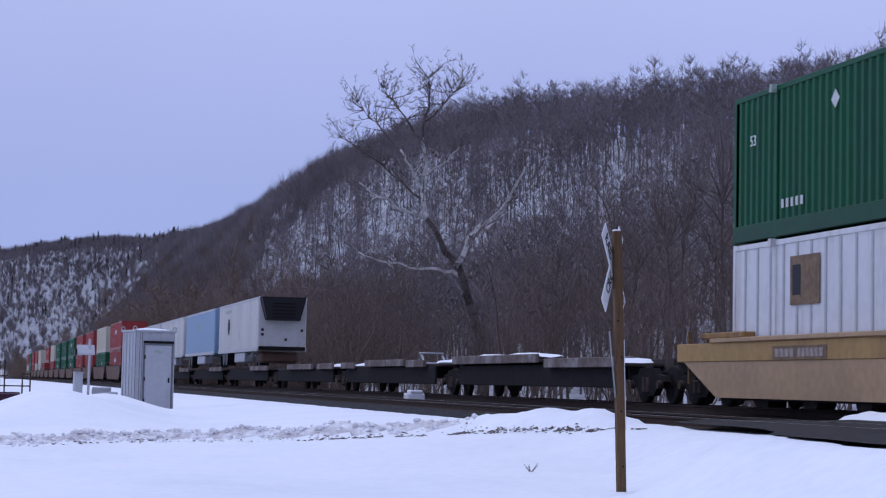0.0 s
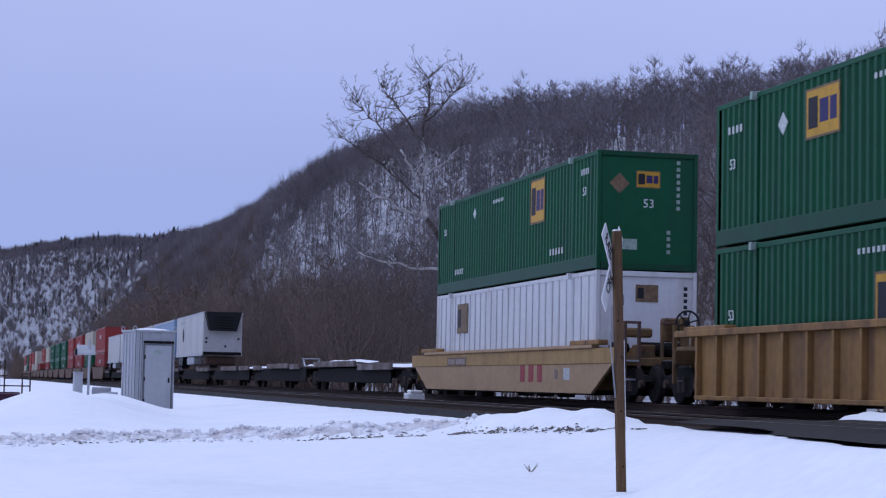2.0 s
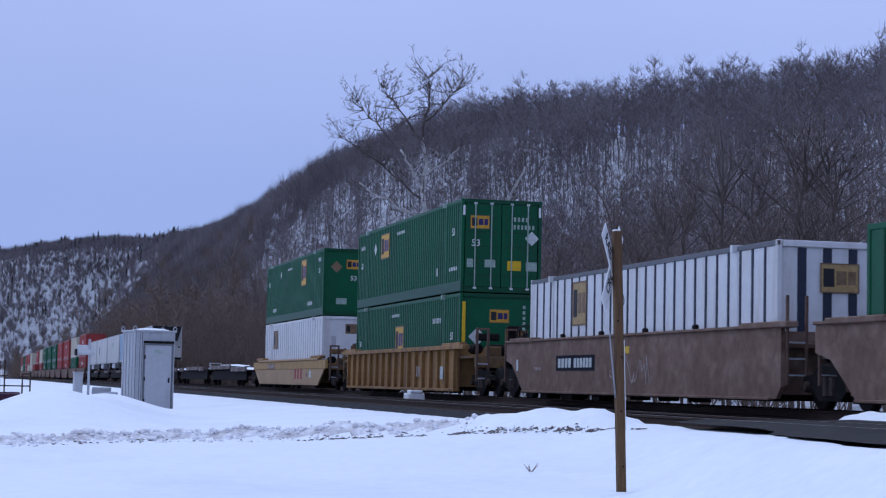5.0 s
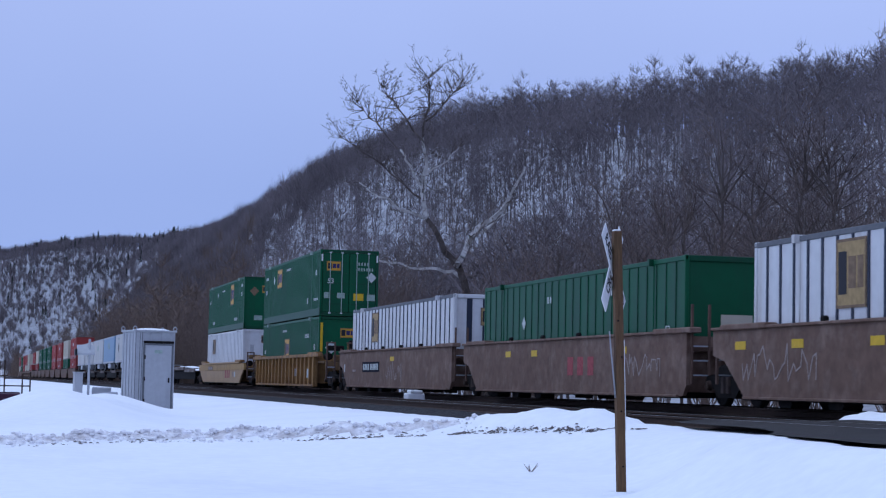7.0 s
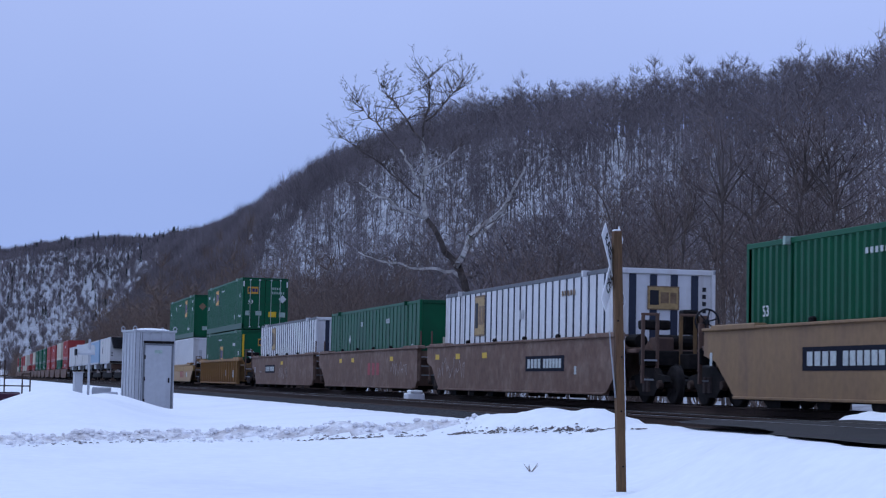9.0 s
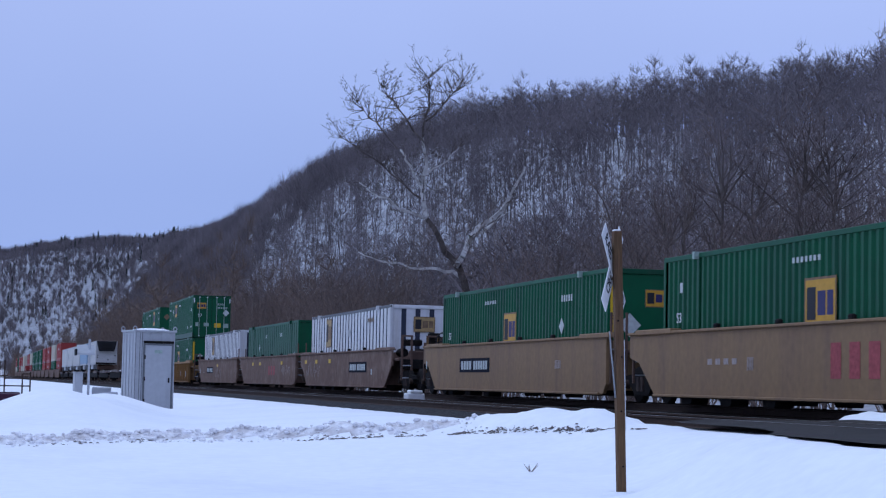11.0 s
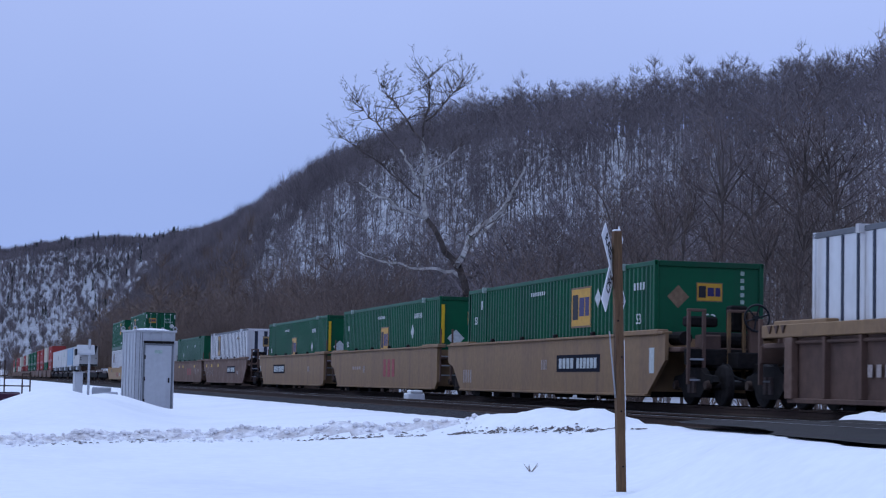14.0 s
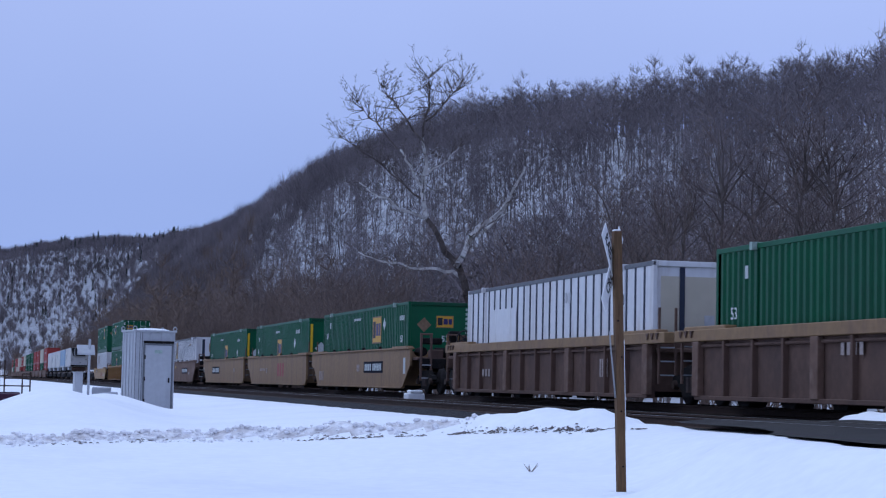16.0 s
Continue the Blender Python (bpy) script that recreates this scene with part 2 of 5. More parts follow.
# ---- the lie of the land ----
TRACK_X, TRACK2_X = 15.835, 11.65
WIND = [(-14.0, 25.6), (0.44, 28.7), (2.55, 30.6), (5.15, 30.1), (7.8, 29.2), (8.8, 27.9), (9.55, 27.2), (10.05, 26.2)]
FOOT = [(-14.0, -0.72), (0.4, -0.72), (2.55, -0.68), (5.15, -0.58), (7.8, -0.42), (8.8, -0.35), (9.6, -0.34), (10.1, -0.30), (40.0, -0.30)]


def smooth(a, b, x):
    t = min(1.0, max(0.0, (x - a) / (b - a)))
    return t * t * (3 - 2 * t)


def wind_dist(x, y):
    """Distance to the ploughed ridge and how far along it."""
    best = (99.0, 0.0)
    along = 0.0
    for (ax, ay), (bx, by) in zip(WIND, WIND[1:]):
        dx, dy = bx - ax, by - ay
        ln = math.hypot(dx, dy)
        t = min(1.0, max(0.0, ((x - ax) * dx + (y - ay) * dy) / ln ** 2))
        d = math.hypot(x - ax - t * dx, y - ay - t * dy)
        if d < best[0]:
            best = (d, along + t * ln)
        along += ln
    return best


CREST = [(-900, 44), (300, 50), (450, 66), (560, 80), (710, 92), (890, 99), (1130, 95), (1320, 100), (1700, 122), (4000, 122)]


def hill(x, y):
    """The wooded hillside along the far side of the track, and a farther hill up the valley."""
    for (ya, ha), (yb, hb) in zip(CREST, CREST[1:]):
        if ya <= y <= yb:
            crest = ha + (hb - ha) * (y - ya) / (yb - ya)
    crest += 3.0 * noise.noise((y / 90.0, 3.1, 0))
    up = smooth(44, 172, x) * crest
    far = smooth(1350, 2150, y + 0.2 * x) * (128 + 14 * noise.noise((x / 150.0, y / 300.0, 1.7)) + 0.14 * (x - 20))
    up = max(up, far)
    if up > 0.5:
        up += 1.6 * noise.noise((x / 60.0, y / 75.0, 0.3))
    return max(up, 0.0)


def between(pairs, x):
    """Straight runs through (x, value) pairs."""
    x = min(max(x, pairs[0][0]), pairs[-1][0])
    for (xa, va), (xb, vb) in zip(pairs, pairs[1:]):
        if xa <= x <= xb:
            return va + (vb - va) * (x - xa) / (xb - xa)


def road_edge(y):
    """Where the snow ends beside the asphalt."""
    return between([(-60, 8.45), (16.8, 8.55), (19.9, 8.8), (21.6, 9.55), (23.0, 9.95), (26.2, 10.1), (60, 10.1)], y) + 0.12 * noise.noise((y * 0.9, 0, 0))


def ground_z(x, y):
    # behind the ploughed ridge the snow climbs to the ballast; before it a field falls towards the viewer
    bank = smooth(3.5, 9.4, x)
    back = -0.68 + 0.32 * bank
    crest_y = between(WIND, x)
    field = -0.93 + (between(FOOT, x) + 0.93) * smooth(20.3, crest_y - 0.2, y)
    z = field + (back - field) * smooth(crest_y - 0.4, crest_y + 2.2, y)
    verge = road_edge(y)
    if y < 26.6:
        z += smooth(verge - 2.0, verge - 0.15, x) * (-0.19 - 0.05 * smooth(21, 24, y) - z)
    if 9.4 < x < 18.0 and y > crest_y + 0.5:
        z = min(z, -0.36)
    if x >= 18.0:
        z = -0.36 - 0.45 * smooth(18.0, 23, x)
    if x < 10.4 and y < 80:
        d, al = wind_dist(x, y)
        if d < 2.5:
            lump = 0.90 + 0.34 * noise.noise((x * 1.3, y * 1.3, 0)) + (1 - 0.80 * smooth(20.8, 23, al)) * (0.50 * noise.noise((x * 3.4, y * 3.4, 2)) + 0.34 * noise.noise((x * 7.0, y * 7.0, 4)))
            tall = 0.15 + 0.06 * smooth(17.5, 19.5, al) + 0.19 * smooth(21.8, 24.8, al) - 0.36 * smooth(25.2, 26.7, al)
            wide = 0.30 + 0.22 * smooth(21.0, 24.0, al)
            z += max(0.02, tall) * math.exp(-(d / wide) ** 2) * max(0.25, lump)
        z += 0.74 * math.exp(-((x - 1.80) / 1.6) ** 2 - ((y - 44) / 6.0) ** 2)
        z += 0.54 * math.exp(-((x - 3.6) / 1.3) ** 2 - ((y - 52) / 5.0) ** 2)
        z += 0.05 * noise.noise((x / 2.3, y / 3.5, 5)) * smooth(10.2, 8.8, x) + 0.012 * noise.noise((x * 1.4, y * 1.4, 7))
    if verge + 0.02 < x < 18 and y < 26.9:
        z = min(z, -0.24)
    if 12.6 < x < 14.4 and 21 < y < 31:
        z = max(z, -0.30 + (0.36 + 0.08 * noise.noise((x * 3, y * 3, 8))) * math.exp(-((y - 26.4) / 1.7) ** 4 - ((x - 13.55) / 0.45) ** 2))
    return z + hill(x, y)


def spread(lo, hi, a, b, fine, grow):
    """Coordinates from lo to hi, fine between a and b, growing apart beyond."""
    v = list(np.arange(a, b, fine))
    s, p = fine, b
    while p < hi:
        v.append(p)
        s = min(s * grow, 60)
        p += s
    v.append(hi)
    s, p = fine, a
    while p > lo:
        s = min(s * grow, 60)
        p -= s
        v.insert(0, max(p, lo))
    return v


def build_ground():
    xs = spread(-1500, 1500, -2.0, 14.4, 0.14, 1.14)
    ys = spread(-600, 3200, 15.0, 52.0, 0.18, 1.08)
    nx = len(xs)
    verts = [(x, y, ground_z(x, y)) for y in ys for x in xs]
    faces = [(j * nx + i, j * nx + i + 1, (j + 1) * nx + i + 1, (j + 1) * nx + i) for j in range(len(ys) - 1) for i in range(nx - 1)]
    g = link_mesh("ground", verts, faces, SNOW)
    g.data.materials.append(DIRTY_SNOW)
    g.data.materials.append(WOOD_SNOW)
    g.data.materials.append(LITTER)
    for p in g.data.polygons:
        p.use_smooth = True
        c = p.center
        if c.x < 9.6 and c.y < 60:
            near, run = wind_dist(c.x, c.y) if c.y < 40 else (9, 0)
            if near < 0.34 and run < 22.8:
                p.material_index = 1
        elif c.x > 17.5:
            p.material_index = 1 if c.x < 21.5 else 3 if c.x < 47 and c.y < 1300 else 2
    tagged(g, "rolling snow-covered ground with a ploughed ridge and wooded hill", "ground", kind="structure")


build_ground()


def build_trackbed():
    ys = list(np.arange(26.0, 120.0, 0.5)) + list(np.arange(120.0, 900.0, 12.0))
    prof = [(9.35, -0.50), (9.75, -0.40), (10.3, -0.26), (13.1, -0.25), (13.9, -0.22), (14.5, -0.17), (17.1, -0.17), (17.6, -0.24), (18.6, -0.6)]
    verts, faces = [], []
    for y in [-60.0, 0.0] + ys:
        for x, z in prof:
            verts.append((x + 0.12 * noise.noise((x * 3, y * 1.3, 0)), y, z + 0.05 * noise.noise((x * 4, y * 2.0, 1))))
    n = len(prof)
    for j in range(len(ys) + 1):
        for i in range(n - 1):
            faces.append((j * n + i, j * n + i + 1, (j + 1) * n + i + 1, (j + 1) * n + i))
    tagged(link_mesh("trackbed", verts, faces, BALLAST), "dark crushed-stone ballast under two railway tracks", "trackbed", kind="structure")


build_trackbed()


def build_track(cx, top):
    t = thing("railway_track", "steel rails on dark timber ties in ballast", "railway track", "tracks")
    t.location = (cx, 0, 0)
    for s in (-1, 1):
        c = s * 0.755
        prof = [(c - 0.07, top - 0.17), (c - 0.07, top - 0.155), (c - 0.012, top - 0.13), (c - 0.012, top - 0.045), (c - 0.036, top - 0.035), (c - 0.034, top),
                (c + 0.034, top), (c + 0.036, top - 0.035), (c + 0.012, top - 0.045), (c + 0.012, top - 0.13), (c + 0.07, top - 0.155), (c + 0.07, top - 0.17)]
        verts = [(x, y, z) for y in (-60.0, 900.0) for x, z in prof]
        n = len(prof)
        faces = [(i, (i + 1) % n, n + (i + 1) % n, n + i) for i in range(n)]
        r = link_mesh("rail", verts, faces, RAIL_SIDE, t)
        r.data.materials.append(RAIL_TOP)
        r.data.polygons[5].material_index = 1
    me = None
    for k in range(150):
        y = 28.4 + 0.54 * k
        if me is None:
            bm = boxes((-1.3, 1.3, -0.11, 0.11, -0.17, 0.0), bevel=0.015)
            o = part("tie", bm, TIE, t)
            me = o.data
        else:
            o = new("tie", me)
            o.parent = t
        o.location = (random.uniform(-0.04, 0.04), y, top - 0.165)
        o.rotation_euler = (0, 0, random.uniform(-0.015, 0.015))


build_track(TRACK_X, 0.0)
build_track(TRACK2_X, -0.10)


def build_road():
    """The asphalt level crossing over both tracks and the lane that leads to it."""
    xs = [7.6, 8.0, 8.8, 9.8, 10.8, 12.5, 13.6, 14.6, 17.2, 19, 24, 40]
    verts, faces = [], []
    ys = [-60, 5, 12] + list(np.arange(14, 27.01, 0.5))
    for y in ys:
        for x in xs:
            left = road_edge(y)
            xx = max(x, left)
            z = -0.155 + 0.05 * smooth(9.5, 10.8, x) + 0.10 * smooth(12.8, 14.6, x) - 0.5 * smooth(18, 26, x)
            verts.append((xx, y - (0.9 * smooth(11.5, 8, x) if y > 26 else 0), z))
    n = len(xs)
    for j in range(len(ys) - 1):
        for i in range(n - 1):
            faces.append((j * n + i, j * n + i + 1, (j + 1) * n + i + 1, (j + 1) * n + i))
    tagged(link_mesh("road", verts, faces, ASPHALT), "wet dark asphalt of a level crossing", "road", kind="structure")


build_road()


# ---- the train: every thing is built about its own base and carried along by its place in the train ----
MOVERS = []      # (thing, place along the train, height, sideways)
WHEELS = []      # spinning wheelsets


def place_in_train(ob, u, z=0.0, x=0.0):
    MOVERS.append((ob, u, z, x))
    return ob


CL, CW, CH = 16.154, 1.295, 2.896     # container length, half width, height


def corrugated(y0, y1, z0, z1, x, out, pitch=0.278, deep=0.05):
    """Vertical trapezoid waves on a side wall at x, proud towards out."""
    ys, y = [], y0
    while y < y1 - 0.01:
        for f, d in ((0.0, 0), (0.25, 0), (0.42, 1), (0.75, 1), (0.92, 0)):
            ys.append((min(y + f * pitch, y1), d))
        y += pitch
    ys.append((y1, 0))
    v, fs = [], []
    for yy, d in ys:
        xx = x - out * deep * d
        v += [(xx, yy, z0), (xx, yy, z1)]
    for i in range(len(ys) - 1):
        fs.append((2 * i, 2 * i + 2, 2 * i + 3, 2 * i + 1))
    return v, fs


def decal(name, parent, m, w, h, material, label="", thick=0.006):
    bm = bmesh.new()
    box(bm, -w / 2, w / 2, -h / 2, h / 2, 0, thick)
    bm.transform(m)
    return part(name, bm, material, parent, label)


def logo(parent, m, w, h, faded=False):
    """A gold panel with a black block and a navy block on it: a plain emblem."""
    d = decal("emblem", parent, m, w, h, MARK_FADED if faded == 2 else MARK_TAN if faded else MARK_GOLD, "gold emblem panel")
    for x0, x1, y0, y1, ink in ((-0.42, -0.14, -0.30, 0.32, MARK_BLACK), (-0.08, 0.17, -0.22, 0.24, MARK_FADED if faded else MARK_NAVY), (0.22, 0.41, -0.22, 0.24, MARK_FADED if faded else MARK_NAVY)):
        bm = boxes((x0 * w, x1 * w, y0 * h, y1 * h, 0.006, 0.010))
        bm.transform(m)
        part("emblem_bar", bm, ink, d)
    rim = 0.045 * min(w, h)
    bm = boxes((-w / 2, w / 2, h / 2 - rim, h / 2, 0.006, 0.009), (-w / 2, w / 2, -h / 2, -h / 2 + rim, 0.006, 0.009), (-w / 2, -w / 2 + rim, -h / 2, h / 2, 0.006, 0.0092), (w / 2 - rim, w / 2, -h / 2, h / 2, 0.006, 0.0092))
    bm.transform(m)
    part("emblem_border", bm, MARK_FADED, d)
    return d


def diamond(parent, m, r, material=None):
    bm = bmesh.new()
    box(bm, -r, r, -r, r, 0, 0.008)
    bm.transform(m @ pose(0, 0, 0, 0, 0, 45))
    return part("diamond_placard", bm, material or MARK_STENCIL, parent, "white diamond placard")


def bars(parent, m, n, w, h, gap, material, vertical=False):
    """A row of plain bars in place of stencilled characters."""
    for k in range(n):
        s = (k - (n - 1) / 2) * (w + gap)
        ww, hh = (h, w) if vertical else (w, h)
        cx, cy = (0, -s) if vertical else (s, 0)
        bm = boxes((cx - 0.36 * ww, cx + 0.36 * ww, cy - 0.42 * hh, cy + 0.42 * hh, 0, 0.006))
        bm.transform(m)
        part("stencil_bar", bm, material, parent)


def container(label, style, end, u, z, emblem=None, extras=(), paint=None, length=CL, group="containers on the train"):
    """style: waves, dark_ribs, pale_ribs, green_ribs. end: plain, doors, ribs, striped. The rear end is at y = 0."""
    c = thing("container", label, "container", group)
    body = paint or (GREEN if style in ("waves", "green_ribs") else WHITE)
    trim = (paint or GREEN_DARK) if style in ("waves", "green_ribs") else WHITE
    waves = style == "waves"
    skin = CW - (0.058 if waves else 0.02)
    sill = 0.34 if waves else 0.175
    lo, hi = sill - 0.005, CH - 0.11
    for s in (-1, 1):
        side = "side_panel"
        if waves:
            v, f = corrugated(0.12, length - 0.12, lo, hi, s * (skin), -s)
            if s > 0:
                f = [tuple(reversed(q)) for q in f]
            w = link_mesh(side, v, f, body, c)
        else:
            w = part(side, boxes((min(s * skin, s * (skin - 0.03)), max(s * skin, s * (skin - 0.03)), 0.1, length - 0.1, lo, hi)), body, c)
            n = int(round(length / 0.605))
            me = None
            for k in range(1, n):
                y = k * length / n
                if me is None:
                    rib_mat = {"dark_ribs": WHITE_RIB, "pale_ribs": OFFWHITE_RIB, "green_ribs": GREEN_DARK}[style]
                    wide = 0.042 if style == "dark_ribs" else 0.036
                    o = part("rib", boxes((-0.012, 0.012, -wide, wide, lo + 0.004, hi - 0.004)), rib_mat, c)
                    me = o.data
                else:
                    o = new("rib", me)
                    o.parent = c
                o.location = (s * (skin + 0.006), y, 0)
        part("bottom_rail", boxes((s * CW - 0.09 * (s > 0), s * CW + 0.09 * (s < 0), 0.0, length, 0.02, sill), bevel=0.01), trim, c)
        part("top_rail", boxes((s * CW - 0.07 * (s > 0), s * CW + 0.07 * (s < 0), 0.0, length, CH - 0.115, CH - 0.01), bevel=0.01), body if style != "dark_ribs" else SEAM, c)
        for y, wid in ((0.0, 0.12), (length - 0.12, 0.12), (1.92, 0.14), (length - 2.06, 0.14)):
            if length < 15 and 1 < y < length - 1:
                continue
            part("corner_post", boxes((s * CW - 0.10 * (s > 0), s * CW + 0.10 * (s < 0), y, y + wid, 0.0, CH), bevel=0.012), body, c)
        for y in (1.93, length - 2.05):
            if length > 15:
                part("corner_casting", boxes((s * CW - 0.1 - 0.004, s * CW + 0.1 + 0.004, y, y + 0.12, CH - 0.14, CH + 0.012)), MARK_DIM if waves else trim, c)
    part("roof", boxes((-CW + 0.03, CW - 0.03, 0.05, length - 0.05, CH - 0.05, CH - 0.02)), body, c)
    part("floor", boxes((-CW + 0.09, CW - 0.09, 0.05, length - 0.05, 0.03, 0.12)), GRIME, c)
    part("front_wall", boxes((-CW + 0.1, CW - 0.1, length - 0.08, length - 0.03, 0.02, CH - 0.02)), body, c)
    part("end_sill", boxes((-CW + 0.11, CW - 0.11, 0.0, 0.10, 0.0, 0.16), bevel=0.01), trim, c)
    part("end_header", boxes((-CW + 0.11, CW - 0.11, 0.0, 0.10, CH - 0.13, CH - 0.005), bevel=0.01), trim, c)
    yw = 0.05
    if end == "doors":
        for s in (-1, 1):
            dr = part("door", boxes((min(0.012 * s, s * 1.17), max(0.012 * s, s * 1.17), yw - 0.02, yw + 0.03, 0.17, CH - 0.14), bevel=0.01), body, c)
            for x in (0.33, 0.85):
                bm = bmesh.new()
                rod(bm, (s * x, yw - 0.045, 0.12), (s * x, yw - 0.045, CH - 0.1), 0.02)
                part("lock_bar", bm, MARK_DIM, dr)
                part("lock_cam", boxes((s * x - 0.05, s * x + 0.05, yw - 0.06, yw - 0.03, 0.10, 0.16), (s * x - 0.05, s * x + 0.05, yw - 0.06, yw - 0.03, CH - 0.16, CH - 0.10)), MARK_WHITE, dr)
            part("door_panel_rib", boxes(*[(s * 0.6 - 0.5, s * 0.6 + 0.5, yw - 0.03, yw - 0.02, zz, zz + 0.05) for zz in (0.5, 0.95, 1.4, 1.85, 2.3)]), GREEN_DARK, dr)
        decal("reflective_strip", c, on_rear(-0.85, 0.02, CH - 0.07), 0.32, 0.07, MARK_WHITE)
        decal("reflective_strip", c, on_rear(0.95, 0.02, CH - 0.07), 0.32, 0.07, MARK_WHITE)
        decal("reflective_strip", c, on_rear(-1.22, -0.01, CH - 0.36), 0.07, 0.30, MARK_WHITE)
        decal("reflective_strip", c, on_rear(1.22, -0.01, CH - 0.36), 0.07, 0.30, MARK_WHITE)
        logo(c, on_rear(-0.70, 0.02, 2.18), 0.62, 0.42)
        lettering("size_number", "53", 0.30, on_rear(-0.82, 0.02, 1.52), MARK_WHITE, c)
        bars(c, on_rear(0.62, 0.02, 2.30), 4, 0.10, 0.16, 0.03, MARK_DIM)
        bars(c, on_rear(0.72, 0.02, 2.06), 6, 0.09, 0.16, 0.03, MARK_DIM)
        diamond(c, on_rear(0.98, 0.015, 1.72), 0.16)
        decal("yellow_label", c, on_rear(0.42, 0.02, 0.85), 0.44, 0.30, MARK_YELLOW)
        decal("white_label", c, on_rear(0.98, 0.02, 0.84), 0.36, 0.28, MARK_DIM)
        decal("white_label", c, on_rear(-1.0, 0.02, 0.9), 0.20, 0.26, MARK_DIM)
        decal("white_label", c, on_rear(-0.36, 0.02, 0.9), 0.34, 0.24, MARK_DIM)
    else:
        part("end_wall", boxes((-CW + 0.1, CW - 0.1, yw, yw + 0.04, 0.15, CH - 0.12)), body, c)
        if end == "ribs":
            for x in (-0.78, -0.26, 0.26, 0.78):
                part("end_rib", boxes((x - 0.09, x + 0.09, yw - 0.02, yw, 0.17, CH - 0.14), bevel=0.006), WHITE_RIB, c)
            logo(c, on_rear(-0.02, yw - 0.03, 2.2), 0.80, 0.56, True)
            bars(c, on_rear(1.02, yw - 0.01, 1.75), 9, 0.12, 0.13, 0.05, MARK_BLACK, True)
        if end == "striped":
            for x in (-1.17, 1.17):
                decal("corner_stripe", c, on_rear(x, -0.004, 2.0), 0.11, 1.25, MARK_YELLOW)
            logo(c, on_rear(-0.02, yw, 2.2), 0.64, 0.42)
            diamond(c, on_rear(-0.72, yw, 1.55), 0.20)
            lettering("size_number", "53", 0.32, on_rear(0.0, yw, 1.02), MARK_WHITE, c)
            bars(c, on_rear(0.78, yw, 1.9), 8, 0.12, 0.12, 0.05, MARK_DIM, True)
        if end == "plain":
            logo(c, on_rear(0.02, yw, 2.22), 0.62, 0.42)
            diamond(c, on_rear(-0.72, yw, 2.1), 0.18, MARK_FADED)
            lettering("size_number", "53", 0.30, on_rear(0.04, yw, 1.62), MARK_WHITE, c)
            decal("white_label", c, on_rear(-0.48, yw, 0.62), 0.46, 0.26, MARK_DIM)
            bars(c, on_rear(0.80, yw, 2.1), 8, 0.11, 0.12, 0.05, MARK_DIM, True)
            bars(c, on_rear(0.56, yw, 0.7), 4, 0.11, 0.12, 0.05, MARK_DIM, True)
        if end == "white":
            logo(c, on_rear(0.02, yw, 2.36), 0.58, 0.42, 2)
            bars(c, on_rear(1.02, yw, 1.9), 9, 0.11, 0.13, 0.04, MARK_BLACK, True)
            decal("red_label", c, on_rear(-0.25, yw, 0.95), 0.30, 0.16, MARK_PINK)
            decal("grime_streak", c, on_rear(-0.78, yw, 1.3), 0.22, 1.5, OFFWHITE_RIB)
        if end == "dirty":
            part("end_post", boxes((-0.66, -0.54, yw - 0.03, yw, 0.17, CH - 0.14), (0.48, 0.60, yw - 0.03, yw, 0.17, CH - 0.14)), WHITE_RIB, c)
            decal("grey_label", c, on_rear(0.05, yw - 0.02, 1.35), 0.24, 0.7, OFFWHITE_RIB)
            decal("dirty_panel", c, on_rear(0.0, yw - 0.004, 1.4), 2.2, 2.3, CREAM)
        if end == "small":
            decal("white_label", c, on_rear(-0.1, yw, 1.45), 0.72, 0.40, CREAM)
            lettering("size_number", "53", 0.30, on_rear(0.62, yw, 1.35), MARK_WHITE, c)
    xo = -skin - (0.051 if waves else 0.020)
    if emblem:
        y, zz, w, h, faded = emblem
        logo(c, on_side(xo, y, zz), w, h, faded)
    for kind, y, zz, *r in extras:
        if kind == "diamond":
            diamond(c, on_side(xo, y, zz), r[0] * 0.70)
        elif kind == "53":
            lettering("size_number", "53", r[0], on_side(-CW - 0.002 if y < 1.9 or y > length - 1.9 else xo, y, zz), MARK_WHITE, c)
        elif kind == "patch":
            # plain panel added over the ribs to leave a blank label area
            decal("repair_panel", c, on_side(xo, y, zz), r[0], r[1], body, "plain white blank label area")
        elif kind == "bars":
            bars(c, on_side(xo, y, zz), r[0], r[1], r[2], r[1] * 0.4, r[3] if len(r) > 3 else MARK_STENCIL)
    if z is not None:
        place_in_train(c, u, z)
    return c


